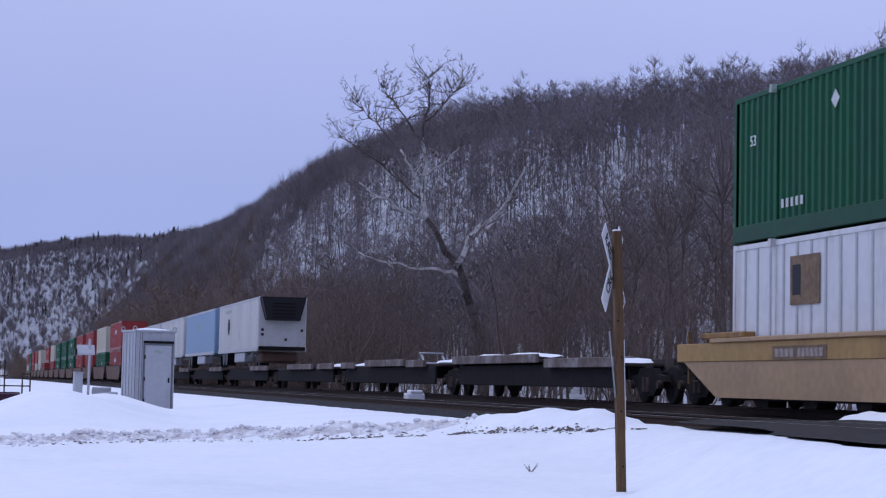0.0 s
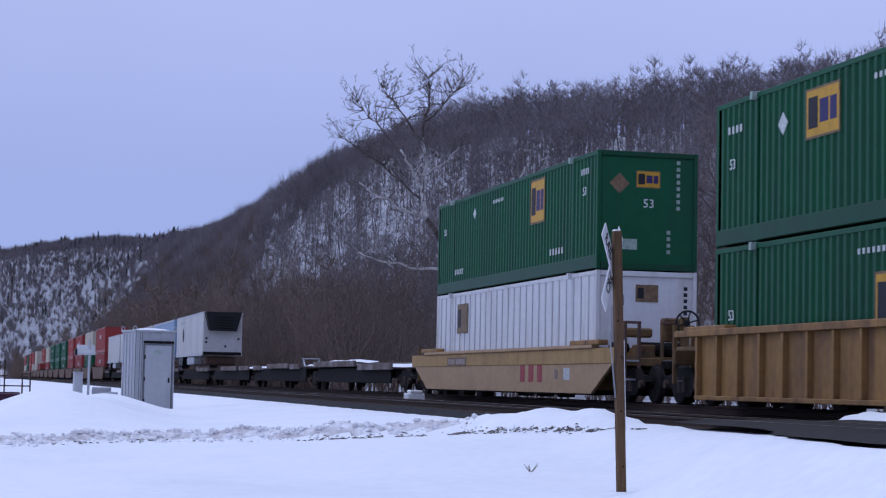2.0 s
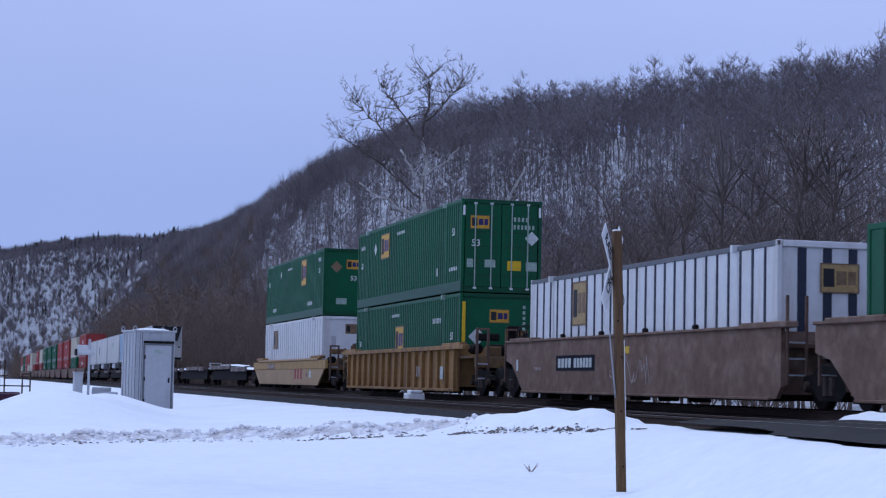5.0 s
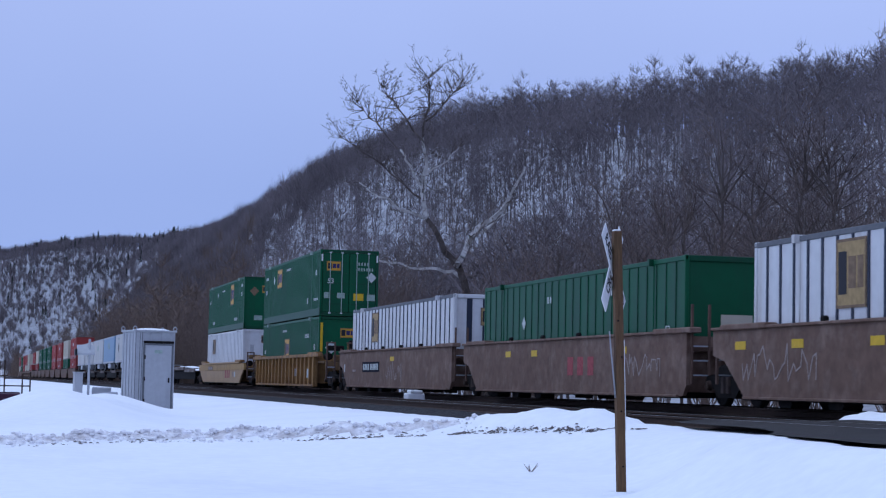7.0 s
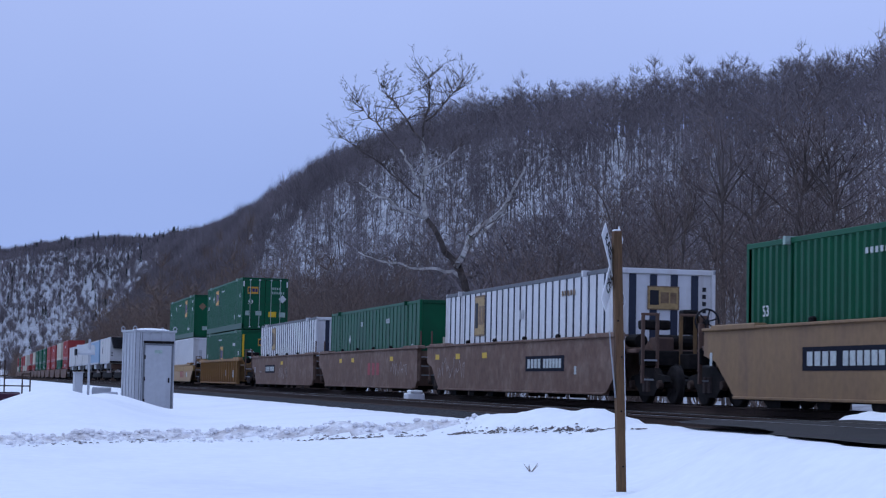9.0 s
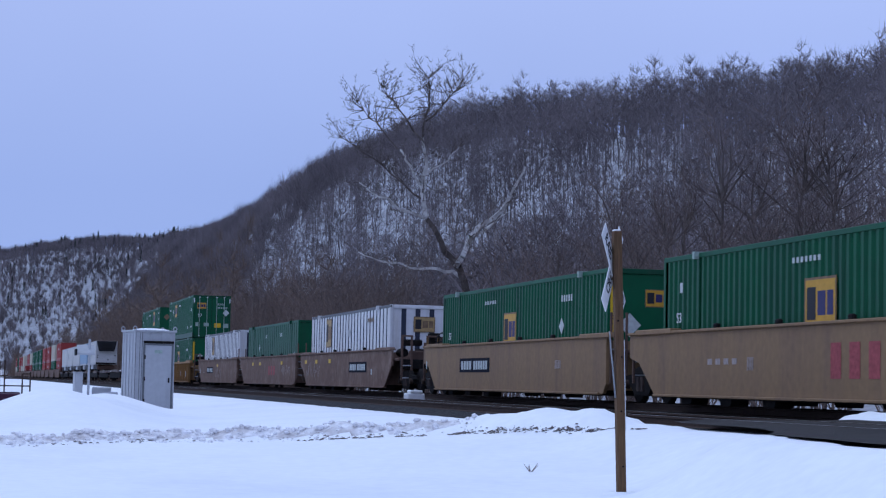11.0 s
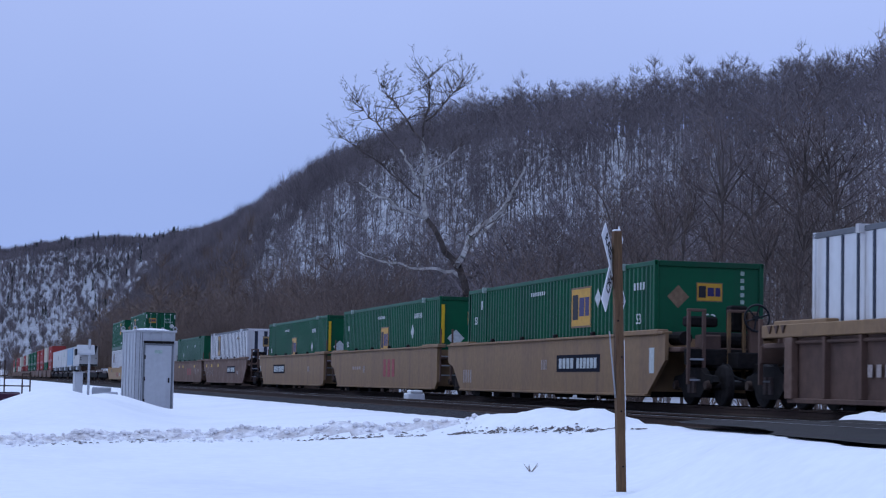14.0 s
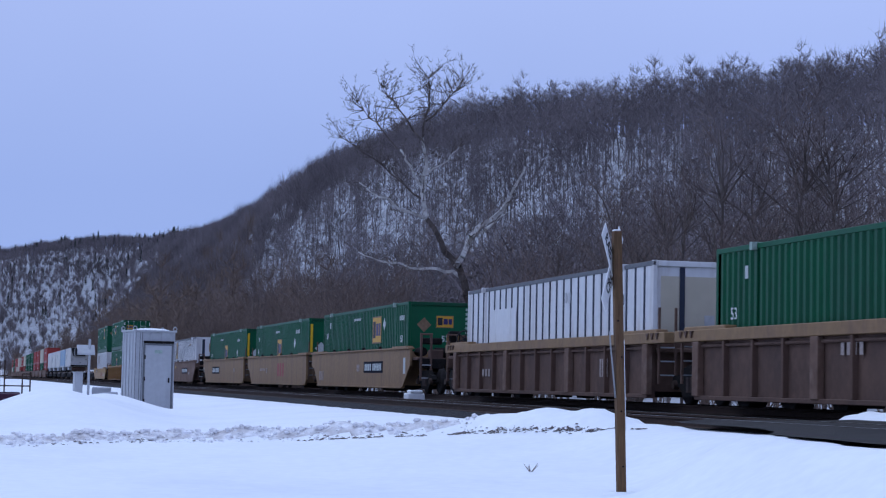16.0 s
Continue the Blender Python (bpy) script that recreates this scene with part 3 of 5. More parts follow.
def truck(parent, y, spin=True):
    """A two-axle freight bogie centred at y under its car."""
    for s in (-1, 1):
        bm = bmesh.new()
        prism(bm, [(y - 1.15, 0.50), (y - 1.05, 0.62), (y - 0.62, 0.66), (y - 0.42, 0.80), (y + 0.42, 0.80), (y + 0.62, 0.66), (y + 1.05, 0.62), (y + 1.15, 0.50),
                   (y + 0.70, 0.38), (y + 0.45, 0.18), (y - 0.45, 0.18), (y - 0.70, 0.38)], s * 0.93, s * 1.08)
        sf = part("side_frame", bm, GRIME, parent)
        for dy in (-0.13, 0.13):
            bm = bmesh.new()
            rod(bm, (s * 1.06, y + dy, 0.27), (s * 1.06, y + dy, 0.60), 0.09)
            part("spring", bm, DECK, sf)
        for dy in (-0.89, 0.89):
            bm = bmesh.new()
            rod(bm, (s * 1.05, y + dy, 0.43), (s * 1.16, y + dy, 0.43), 0.11, 0.09, 12)
            part("bearing_cap", bm, RAIL_SIDE, sf)
    part("bolster", boxes((-1.0, 1.0, y - 0.2, y + 0.2, 0.45, 0.74), bevel=0.03), GRIME, parent)
    for dy in (-0.89, 0.89):
        bm = bmesh.new()
        lathe_x(bm, [(-1.0, 0.07), (-0.83, 0.08), (-0.82, 0.40), (-0.80, 0.425), (-0.715, 0.43), (-0.71, 0.455), (-0.685, 0.455), (-0.68, 0.36), (-0.67, 0.10), (-0.66, 0.085),
                     (0.66, 0.085), (0.67, 0.10), (0.68, 0.36), (0.685, 0.455), (0.71, 0.455), (0.715, 0.43), (0.80, 0.425), (0.82, 0.40), (0.83, 0.08), (1.0, 0.07)], 22)
        for s in (-1, 1):
            for k in range(4):
                a = k * math.pi / 2
                box(bm, s * 0.815 - 0.02, s * 0.815 + 0.02, 0.22 * math.cos(a) - 0.05, 0.22 * math.cos(a) + 0.05, 0.22 * math.sin(a) - 0.05, 0.22 * math.sin(a) + 0.05)
        w = part("wheelset", bm, WHEEL, parent)
        w.location = (0, y + dy, 0.43)
        if spin:
            WHEELS.append((w, y + dy))


def brake_stand(parent, y, x, material):
    """Hand-brake wheel on a bracketed post."""
    bm = bmesh.new()
    n, zc, rr = 24, 1.86, 0.28
    for k in range(n):
        a0, a1 = 2 * math.pi * k / n, 2 * math.pi * (k + 1) / n
        rod(bm, (x + rr * math.cos(a0), y - 0.1, zc + rr * math.sin(a0)), (x + rr * math.cos(a1), y - 0.1, zc + rr * math.sin(a1)), 0.024, seg=6)
    for k in range(6):
        a = 2 * math.pi * k / 6 + 0.3
        rod(bm, (x, y - 0.06, zc), (x + rr * math.cos(a), y - 0.1, zc + rr * math.sin(a)), 0.017, seg=6)
    rod(bm, (x, y - 0.11, zc), (x, y + 0.05, zc), 0.06, seg=10)
    part("brake_wheel", bm, BLACK, parent, "dark spoked hand-brake wheel")
    part("brake_post", boxes((x - 0.10, x + 0.10, y + 0.02, y + 0.20, 0.95, 2.0), bevel=0.02), material, parent)


def well_unit(label, style, uc, front="joint", rear="joint", group="well cars", plate=None, extras=()):
    """One platform of a well car, centred at uc. style: smooth_brown, smooth_tan, two_tone, ribbed_yellow, ribbed_brown.
    front / rear: 'end' carries its own bogie, platform, coupler and ladders; 'joint' meets the next platform over a shared bogie."""
    c = thing("well_car", label, "railway wagon", group)
    skin = {"smooth_brown": BROWN, "smooth_tan": TAN, "two_tone": TAN_PALE, "ribbed_yellow": YELLOW, "ribbed_brown": RUST_DARK}[style]
    chord = {"smooth_brown": BROWN, "smooth_tan": TAN, "two_tone": YELLOW, "ribbed_yellow": YELLOW, "ribbed_brown": TAN}[style]
    top = 1.40 if style == "two_tone" else 1.55
    half = 9.75
    for s in (-1, 1):
        x0, x1 = (-1.50, -1.42) if s < 0 else (1.42, 1.50)
        bm = bmesh.new()
        if style.startswith("smooth"):
            back = [(-9.4, top - 0.02), (-9.4, 0.95), (-8.3, 0.20)] if rear == 'end' else [(-8.75, top - 0.02), (-8.75, 0.42), (-8.55, 0.20)]
            prism(bm, back + [(8.0, 0.20), (9.0, 0.90), (9.6, 1.02), (9.6, top - 0.02)], x0, x1)
        elif style == "two_tone":
            prism(bm, [(-10.0, 0.92), (-8.4, 0.19), (8.4, 0.19), (10.2, 0.92)], x0, x1)
        else:
            prism(bm, [(-8.5, top - 0.12), (-8.5, 0.14), (8.5, 0.14), (8.5, top - 0.12)], x0 * 0.97, x1 * 0.97)
        side = part("side_sill", bm, skin, c)
        if style == "two_tone":
            part("upper_band", boxes((x0 - 0.02, x1 + 0.02, -10.25, 10.5, 0.90, 1.27), bevel=0.012), BUFF, c)
            part("top_chord", boxes((s * 1.47 - 0.10, s * 1.47 + 0.10, -8.6, 8.6, 1.27, 1.36), bevel=0.015), TAN_PALE, c)
        elif style.startswith("smooth"):
            part("top_chord", boxes((s * 1.45 - 0.11, s * 1.45 + 0.11, -9.4 if rear == "end" else -8.75, 9.6, top - 0.04, top + 0.02), bevel=0.012), chord, c)
            part("bottom_flange", boxes((s * 1.47 - 0.08, s * 1.47 + 0.08, -8.3, 8.0, 0.17, 0.225), bevel=0.01), skin, c)
        else:
            hh = 0.24 if style == "ribbed_brown" else 0.14
            part("top_chord", boxes((s * 1.47 - 0.12, s * 1.47 + 0.12, -9.6, 9.6, top - hh, top), bevel=0.015), chord, c)
            part("bottom_flange", boxes((s * 1.47 - 0.10, s * 1.47 + 0.10, -8.5, 8.5, 0.13, 0.22), bevel=0.012), skin, c)
            n = 17 if style == "ribbed_yellow" else 13
            me = None
            for k in range(n):
                y = -8.4 + 16.8 * k / (n - 1)
                if me is None:
                    o = part("side_rib", boxes((-0.07, 0.07, -0.05, 0.05, 0.22, top - hh), bevel=0.01), skin if style == "ribbed_yellow" else RUST_DARK, c)
                    me = o.data
                else:
                    o = new("side_rib", me)
                    o.parent = c
                o.location = (s * 1.50, y, 0)
            if style == "ribbed_brown":
                bm = bmesh.new()
                rod(bm, (s * 1.50, -8.4, top - hh - 0.09), (s * 1.50, 8.4, top - hh - 0.09), 0.035)
                part("side_pipe", bm, RUST_DARK, c)
                for y in (-8.4, -2.8, 2.8, 8.4):
                    part("wide_post", boxes((s * 1.53 - 0.07, s * 1.53 + 0.07, y - 0.16, y + 0.16, 0.20, top - hh - 0.002), bevel=0.015), BROWN, c)
                for y in (-9.2, -8.9, -8.6, 8.6, 8.9, 9.2):
                    bm = bmesh.new()
                    prism(bm, [(y - 0.09, top - 0.015), (y + 0.09, top - 0.015), (y, top - 0.16)], s * 1.59 - 0.03, s * 1.59 + 0.03)
                    part("gusset", bm, RUST_DARK, c)
        # raised guide plates beside the container ends and small tie-down lugs
        for y in (-8.0, 8.0):
            part("guide_plate", boxes((s * 1.44 - 0.13, s * 1.44 + 0.13, y - 1.1, y + 1.1, top - 0.05, top + 0.07), bevel=0.02), chord, c)
        for y in (-4.4, -1.4, 1.6, 4.6) if style.startswith("smooth") else ():
            part("lug", boxes((s * 1.46 - 0.05, s * 1.46 + 0.05, y - 0.11, y + 0.09, top + 0.01, top + 0.12), bevel=0.03), GRIME, c)
    part("well_floor", boxes(*[(-1.4, 1.4, y - 0.2, y + 0.2, 0.16, 0.28) for y in (-7.9, -6.1, -3.0, 0.0, 3.0, 6.1, 7.9)], (-1.42, -1.1, -8.3, 8.3, 0.15, 0.27), (1.1, 1.42, -8.3, 8.3, 0.15, 0.27)), GRIME, c)
    # hanging brake rigging under the floor
    for y in (6.3, 4.2, 2.1):
        for s in (-1, 1):
            bm = bmesh.new()
            rod(bm, (s * 1.42, y, 0.17), (s * 1.05, y, 0.17), 0.30, seg=14)
            for v in bm.verts:
                v.co.z = max(0.035, min(v.co.z, 0.19))
            part("floor_bearer", bm, GRIME, c)
    for s, kind in ((1, front), (-1, rear)):
        # bulkhead and end platform
        y0 = 8.45 if s > 0 else 8.55
        part("bulkhead", boxes((-1.40, 1.40, min(s * 8.30, s * 8.40), max(s * 8.30, s * 8.40), 0.28, top - 0.1)), chord if style != "ribbed_brown" else RUST_DARK, c)
        reach = 10.9 if kind == "end" else 9.6
        deckc = YELLOW_GRIME if style in ("two_tone", "ribbed_yellow") else RUST_DARK
        part("end_platform", boxes((-1.38, 1.38, min(s * 8.42, s * (reach - 0.9)), max(s * 8.42, s * (reach - 0.9)), top - 0.42, top - 0.32), bevel=0.02), deckc, c)
        part("draft_sill", boxes((-0.45, 0.45, min(s * 8.42, s * reach), max(s * 8.42, s * reach), 0.78, top - 0.425), bevel=0.02), GRIME, c)
        if kind == "end":
            truck(c, s * (10.4 if s > 0 else 9.95))
            bm = bmesh.new()
            box(bm, -0.11, 0.11, min(s * 10.8, s * 11.45), max(s * 10.8, s * 11.45), 0.68, 0.90, 0.03)
            box(bm, -0.2, 0.2, min(s * 11.3, s * 11.62), max(s * 11.3, s * 11.62), 0.62, 0.98, 0.05)
            part("coupler", bm, GRIME, c)
            bm = bmesh.new()
            rod(bm, (-0.6, s * 9.3, top - 0.14), (0.6, s * 9.3, top - 0.14), 0.17, seg=12)
            part("air_reservoir", bm, GRIME, c)
            part("valve_box", boxes((-0.95, -0.5, min(s * 9.7, s * 10.1), max(s * 9.7, s * 10.1), top - 0.42, top - 0.05), bevel=0.03), deckc, c)
            for k, (hx, hz) in enumerate(((-0.55, 0.95), (0.35, 0.85), (0.75, 1.0))):
                bm = bmesh.new()
                pts = [(hx, s * 10.2, hz), (hx + 0.05, s * 10.6, hz - 0.30), (hx * 0.6, s * 11.0, hz - 0.42), (hx * 0.4, s * 11.3, hz - 0.25)]
                for pa, pb in zip(pts, pts[1:]):
                    rod(bm, pa, pb, 0.03)
                part("brake_hose", bm, BLACK, c)
            bm = bmesh.new()
            rod(bm, (-1.05, s * 8.75, top - 0.12), (-1.05, s * 9.45, top - 0.12), 0.15, seg=12)
            part("brake_cylinder", bm, GRIME, c)
            part("cross_sill", boxes((-1.36, 1.36, min(s * 10.15, s * 10.3), max(s * 10.15, s * 10.3), 0.85, top - 0.36), bevel=0.02), GRIME if style.startswith("smooth") else deckc, c)
            if s > 0:
                for sx in (-1, 1):
                    part("grab_stile", boxes((sx * 1.33 - 0.04, sx * 1.33 + 0.04, 10.2, 10.27, 0.45, top + 0.15), (sx * 0.93 - 0.04, sx * 0.93 + 0.04, 10.2, 10.27, 0.45, top + 0.15), bevel=0.008), deckc, c)
                    for zz in (0.5, 0.85, 1.2):
                        part("rung", boxes((sx * 1.13 - 0.18, sx * 1.13 + 0.18, 10.24, 10.27, zz, zz + 0.035)), SILVER, c)
            else:
                for xx in (-1.15, -0.25):
                    for dx in (-0.17, 0.17):
                        part("grab_stile", boxes((xx + dx - 0.036, xx + dx + 0.036, -10.34, -10.26, 0.45, top + 0.42), bevel=0.01), YELLOW_GRIME if xx > -1 else RUST_DARK, c)
                    part("grab_top", boxes((xx - 0.21, xx + 0.21, -10.34, -10.26, top + 0.42, top + 0.48), bevel=0.01), RUST_DARK, c)
                    for zz in (0.52, 0.95):
                        part("rung", boxes((xx - 0.15, xx + 0.15, -10.37, -10.34, zz, zz + 0.04)), SILVER, c)
                part("brake_housing", boxes((-0.32, 0.06, -10.2, -9.86, top + 0.02, top + 0.58), (-1.2, -0.5, -9.9, -9.6, top + 0.12, top + 0.34), bevel=0.04), GRIME if style != "two_tone" else deckc, c)
                brake_stand(c, -10.42, 0.12, deckc)
        else:
            for sx in (-1, 1):
                ye = s * (9.62 if s > 0 else 8.80)
                for dx in (1.40, 1.02):
                    part("grab_stile", boxes((sx * dx - 0.025, sx * dx + 0.025, ye - 0.03, ye + 0.03, 0.45, top + (0.55 if s < 0 else 0.0)), bevel=0.006), deckc, c)
                for zz in (0.62, 0.92, 1.22):
                    part("rung", boxes((sx * 1.21 - 0.17, sx * 1.21 + 0.17, ye - 0.015, ye + 0.015, zz, zz + 0.03)), SILVER, c)
    face = -1.524 if style == "two_tone" else -1.503
    if plate:
        y, zz, w, h = plate
        p = decal("number_plate", c, on_side(face, y, zz), w, h, MARK_FADED if style == "two_tone" else PLATE_BLUE, "dark number panel with pale stencilled bars")
        bm = bmesh.new()
        for k in range(4):
            box(bm, -w * 0.44 + k * w * 0.092, -w * 0.44 + k * w * 0.092 + w * 0.066, -h * 0.30, h * 0.30, 0.007, 0.011)
        for k in range(6):
            box(bm, -w * 0.02 + k * w * 0.078, -w * 0.02 + k * w * 0.078 + w * 0.058, -h * 0.30, h * 0.30, 0.007, 0.011)
        bm.transform(on_side(face, y, zz))
        part("plate_lettering", bm, MARK_FAINT if style == "two_tone" else MARK_STENCIL, p)
    for kind, y, zz, w, h in extras:
        if kind == "yellow":
            decal("yellow_reflector", c, on_side(-1.503, y, zz), w, h, MARK_YELLOW)
        elif kind == "pink":
            for k in range(3):
                x = (k - 1) * w * 0.36
                bm = boxes((x - w * 0.10, x + w * 0.10, -h / 2, h / 2, 0, 0.004))
                bm.transform(on_side(-1.503, y, zz))
                part("stencil_mark", bm, MARK_PINK, c, "faded pink stencil")
        elif kind == "white":
            bars(c, on_side(-1.503, y, zz), 4, w / 5, h, w / 16, MARK_FAINT)
        elif kind == "scrawl":
            rng = random.Random(int(1000 + y * 10))
            bm = bmesh.new()
            p = Vector((-w / 2, 0, 0.003))
            for k in range(26):
                q = Vector((-w / 2 + w * (k + 1) / 26 + rng.uniform(-0.12, 0.05), rng.uniform(-h / 2, h / 2), 0.003))
                d = (q - p)
                bmesh.ops.create_cube(bm, size=1.0, matrix=Matrix.Translation((p + q) / 2) @ Matrix.Rotation(math.atan2(d.y, d.x), 4, 'Z') @ Matrix.Diagonal((d.length + 0.02, 0.03, 0.004, 1)))
                p = q
            bm.transform(on_side(-1.503, y, zz))
            part("scrawl", bm, MARK_FAINT, c, "pale sprayed scrawl")
        elif kind == "label":
            decal("white_label", c, on_side(-1.503, y, zz), w, h, MARK_STENCIL)
    place_in_train(c, uc)
    return c


GREEN_LABEL = "green corrugated steel shipping container with gold emblem"
WHITE_LABEL = "white panelled container with dark vertical ribs"
WZ = 0.285

# single car with a green box over a white box
well_unit("tan and yellow well car with sloped ends", "two_tone", 8.08, "end", "end", plate=(4.46, 1.04, 2.3, 0.25),
          extras=(("pink", -3.4, 0.70, 2.2, 0.5), ("label", -6.5, 0.66, 0.5, 0.3), ("white", -5.6, 0.66, 0.3, 0.28)))
container("white container with pale ribs and faded emblem", "pale_ribs", "white", 0.0, WZ, emblem=(12.8, 2.08, 1.25, 0.90, 2))
container(GREEN_LABEL + "", "waves", "plain", 0.0, WZ + CH + 0.03, emblem=(5.03, 2.08, 1.3, 1.2, False),
          extras=(("diamond", 11.6, 2.28, 0.17), ("53", 1.0, 1.95, 0.3), ("53", 15.2, 1.95, 0.3), ("bars", 3.3, 0.62, 5, 0.18, 0.2), ("bars", 13.4, 0.62, 5, 0.15, 0.2), ("bars", 9.0, 2.45, 7, 0.12, 0.12), ("bars", 1.0, 2.45, 4, 0.12, 0.18)))

# ribbed yellow car with two green boxes
well_unit("worn yellow well car with vertical side ribs", "ribbed_yellow", -15.65, "end", "end", extras=(("white", -3.4, 0.75, 0.8, 0.4), ("label", -6.7, 0.7, 0.4, 0.4)))
container(GREEN_LABEL + " and yellow corner stripes", "waves", "striped", -23.72, WZ, emblem=(8.5, 1.58, 1.3, 0.98, False),
          extras=(("53", 1.0, 1.56, 0.34), ("53", 15.3, 1.52, 0.3), ("bars", 9.2, 2.45, 7, 0.13, 0.12), ("bars", 3.0, 2.1, 6, 0.14, 0.2)))
container(GREEN_LABEL + " and closed barred doors", "waves", "doors", -23.72, WZ + CH + 0.03, emblem=(11.2, 2.14, 1.4, 0.92, False),
          extras=(("diamond", 12.9, 2.12, 0.22), ("53", 1.0, 1.9, 0.32), ("53", 15.3, 1.6, 0.3), ("bars", 8.6, 2.45, 7, 0.13, 0.12), ("bars", 1.0, 0.75, 5, 0.15, 0.14), ("bars", 15.2, 2.3, 4, 0.14, 0.18), ("bars", 3.1, 0.75, 1, 0.2, 0.3)))

# three brown platforms
BROWN_L = "weathered brown articulated well car platform"
well_unit(BROWN_L, "smooth_brown", -39.4, "end", "joint", plate=(3.45, 0.93, 3.05, 0.38), extras=(("label", 8.5, 0.9, 0.16, 0.3), ("scrawl", -0.5, 0.75, 2.6, 0.7), ("white", 6.6, 0.8, 0.6, 0.1), ("yellow", -0.2, 1.2, 0.6, 0.16)))
container(WHITE_LABEL, "dark_ribs", "ribs", -47.5, WZ, emblem=(11.9, 2.12, 1.1, 1.1, True))
well_unit(BROWN_L + " with yellow reflectors", "smooth_brown", -59.2, "joint", "joint", extras=(("yellow", 4.7, 1.2, 0.5, 0.16), ("yellow", 2.2, 1.2, 0.5, 0.16), ("yellow", -4.8, 1.2, 0.5, 0.16), ("pink", -1.7, 0.85, 2.2, 0.45), ("scrawl", -6.0, 0.9, 2.6, 0.6)))
container("green container with flat panels and dark ribs", "green_ribs", "small", -67.3, WZ, extras=(("diamond", 12.0, 1.75, 0.18), ("53", 1.0, 1.3, 0.3), ("bars", 5.0, 2.3, 4, 0.12, 0.2), ("bars", 9.7, 2.3, 2, 0.16, 0.2)))
well_unit(BROWN_L + " with a number panel", "smooth_brown", -79.0, "joint", "end", plate=(-3.4, 0.93, 3.4, 0.40), extras=(("yellow", 8.2, 1.2, 0.5, 0.16), ("yellow", 5.6, 1.2, 0.5, 0.16), ("yellow", 2.5, 1.2, 0.5, 0.16), ("scrawl", 6.4, 0.85, 3.4, 0.7), ("label", -6.0, 0.75, 0.16, 0.2)))
container(WHITE_LABEL + " and an emblem", "dark_ribs", "ribs", -87.1, WZ, emblem=(12.0, 2.10, 1.15, 1.2, True), extras=(("bars", 3.4, 2.42, 5, 0.17, 0.16, MARK_FADED), ("bars", 7.6, 2.0, 2, 0.2, 0.3, OFFWHITE_RIB)))

# three tan platforms
TAN_L = "dusty tan articulated well car platform"
well_unit(TAN_L + " with a number panel", "smooth_tan", -103.0, "end", "joint", plate=(3.2, 0.92, 3.4, 0.42), extras=(("label", 9.2, 0.95, 0.12, 0.26), ("white", -5.0, 0.9, 0.5, 0.25)))
container(GREEN_LABEL, "waves", "striped", -111.2, WZ, emblem=(8.4, 1.62, 1.25, 0.95, False), extras=(("diamond", 3.6, 1.6, 0.21), ("53", 15.2, 1.55, 0.3), ("bars", 10.5, 2.45, 7, 0.13, 0.12), ("bars", 3.2, 2.3, 5, 0.14, 0.2)))
well_unit(TAN_L + " with a pink stencil", "smooth_tan", -123.0, "joint", "joint", extras=(("pink", -1.6, 0.88, 2.0, 0.62), ("white", 4.2, 0.9, 1.6, 0.14), ("white", 2.8, 0.85, 0.3, 0.3)))
container(GREEN_LABEL, "waves", "striped", -131.1, WZ, emblem=(8.3, 1.62, 1.3, 0.95, False), extras=(("diamond", 3.8, 1.83, 0.24), ("53", 15.2, 1.55, 0.3), ("bars", 8.9, 2.45, 7, 0.13, 0.12), ("bars", 3.0, 2.35, 6, 0.14, 0.2), ("bars", 15.1, 2.2, 1, 0.2, 0.25)))
well_unit(TAN_L + " with a bordered number panel", "smooth_tan", -142.8, "joint", "end", plate=(-3.4, 0.92, 3.4, 0.42), extras=(("label", -8.6, 0.95, 0.3, 0.55), ("white", 7.2, 0.6, 1.0, 0.45), ("white", -0.6, 0.9, 0.5, 0.3)))
container(GREEN_LABEL, "waves", "plain", -150.95, WZ, emblem=(5.2, 2.02, 1.55, 1.0, False), extras=(("diamond", 3.9, 2.2, 0.23), ("53", 1.0, 1.6, 0.34), ("53", 15.2, 1.95, 0.32), ("bars", 8.9, 2.5, 7, 0.14, 0.12), ("bars", 1.0, 2.35, 4, 0.14, 0.2), ("bars", 14.6, 2.4, 1, 0.2, 0.3)))

# ribbed brown platforms with tan top chords
RIB_L = "rusty brown ribbed well car with a tan top chord"
well_unit(RIB_L, "ribbed_brown", -167.1, "end", "joint", extras=(("white", 5.2, 0.7, 1.2, 0.25), ("white", -5.4, 0.8, 0.6, 0.5)))
container(WHITE_LABEL + " and a grubby end", "dark_ribs", "dirty", -175.2, WZ, extras=(("patch", 12.1, 1.62, 2.5, 1.2), ("bars", 6.2, 2.3, 2, 0.22, 0.3, OFFWHITE_RIB)))
well_unit(RIB_L, "ribbed_brown", -186.9, "joint", "end", extras=(("white", 1.5, 1.1, 0.9, 0.3),))
container(GREEN_LABEL, "waves", "plain", -195.0, WZ, emblem=(5.9, 1.65, 1.35, 1.25, False), extras=(("53", 15.2, 1.55, 0.34), ("bars", 14.6, 2.35, 1, 0.2, 0.3)))

# bogies shared between articulated platforms ride under the joint
for ua, uname in ((-49.3, BROWN_L), (-69.1, BROWN_L), (-113.0, TAN_L), (-132.9, TAN_L), (-177.0, RIB_L)):
    b = thing("bogie", "grimy steel bogie under an articulated joint", "bogie", "shared bogies")
    truck(b, 0.0)
    part("joint_block", boxes((-0.42, 0.42, -0.35, 0.35, 0.74, 1.0), bevel=0.04), GRIME, b)
    place_in_train(b, ua)


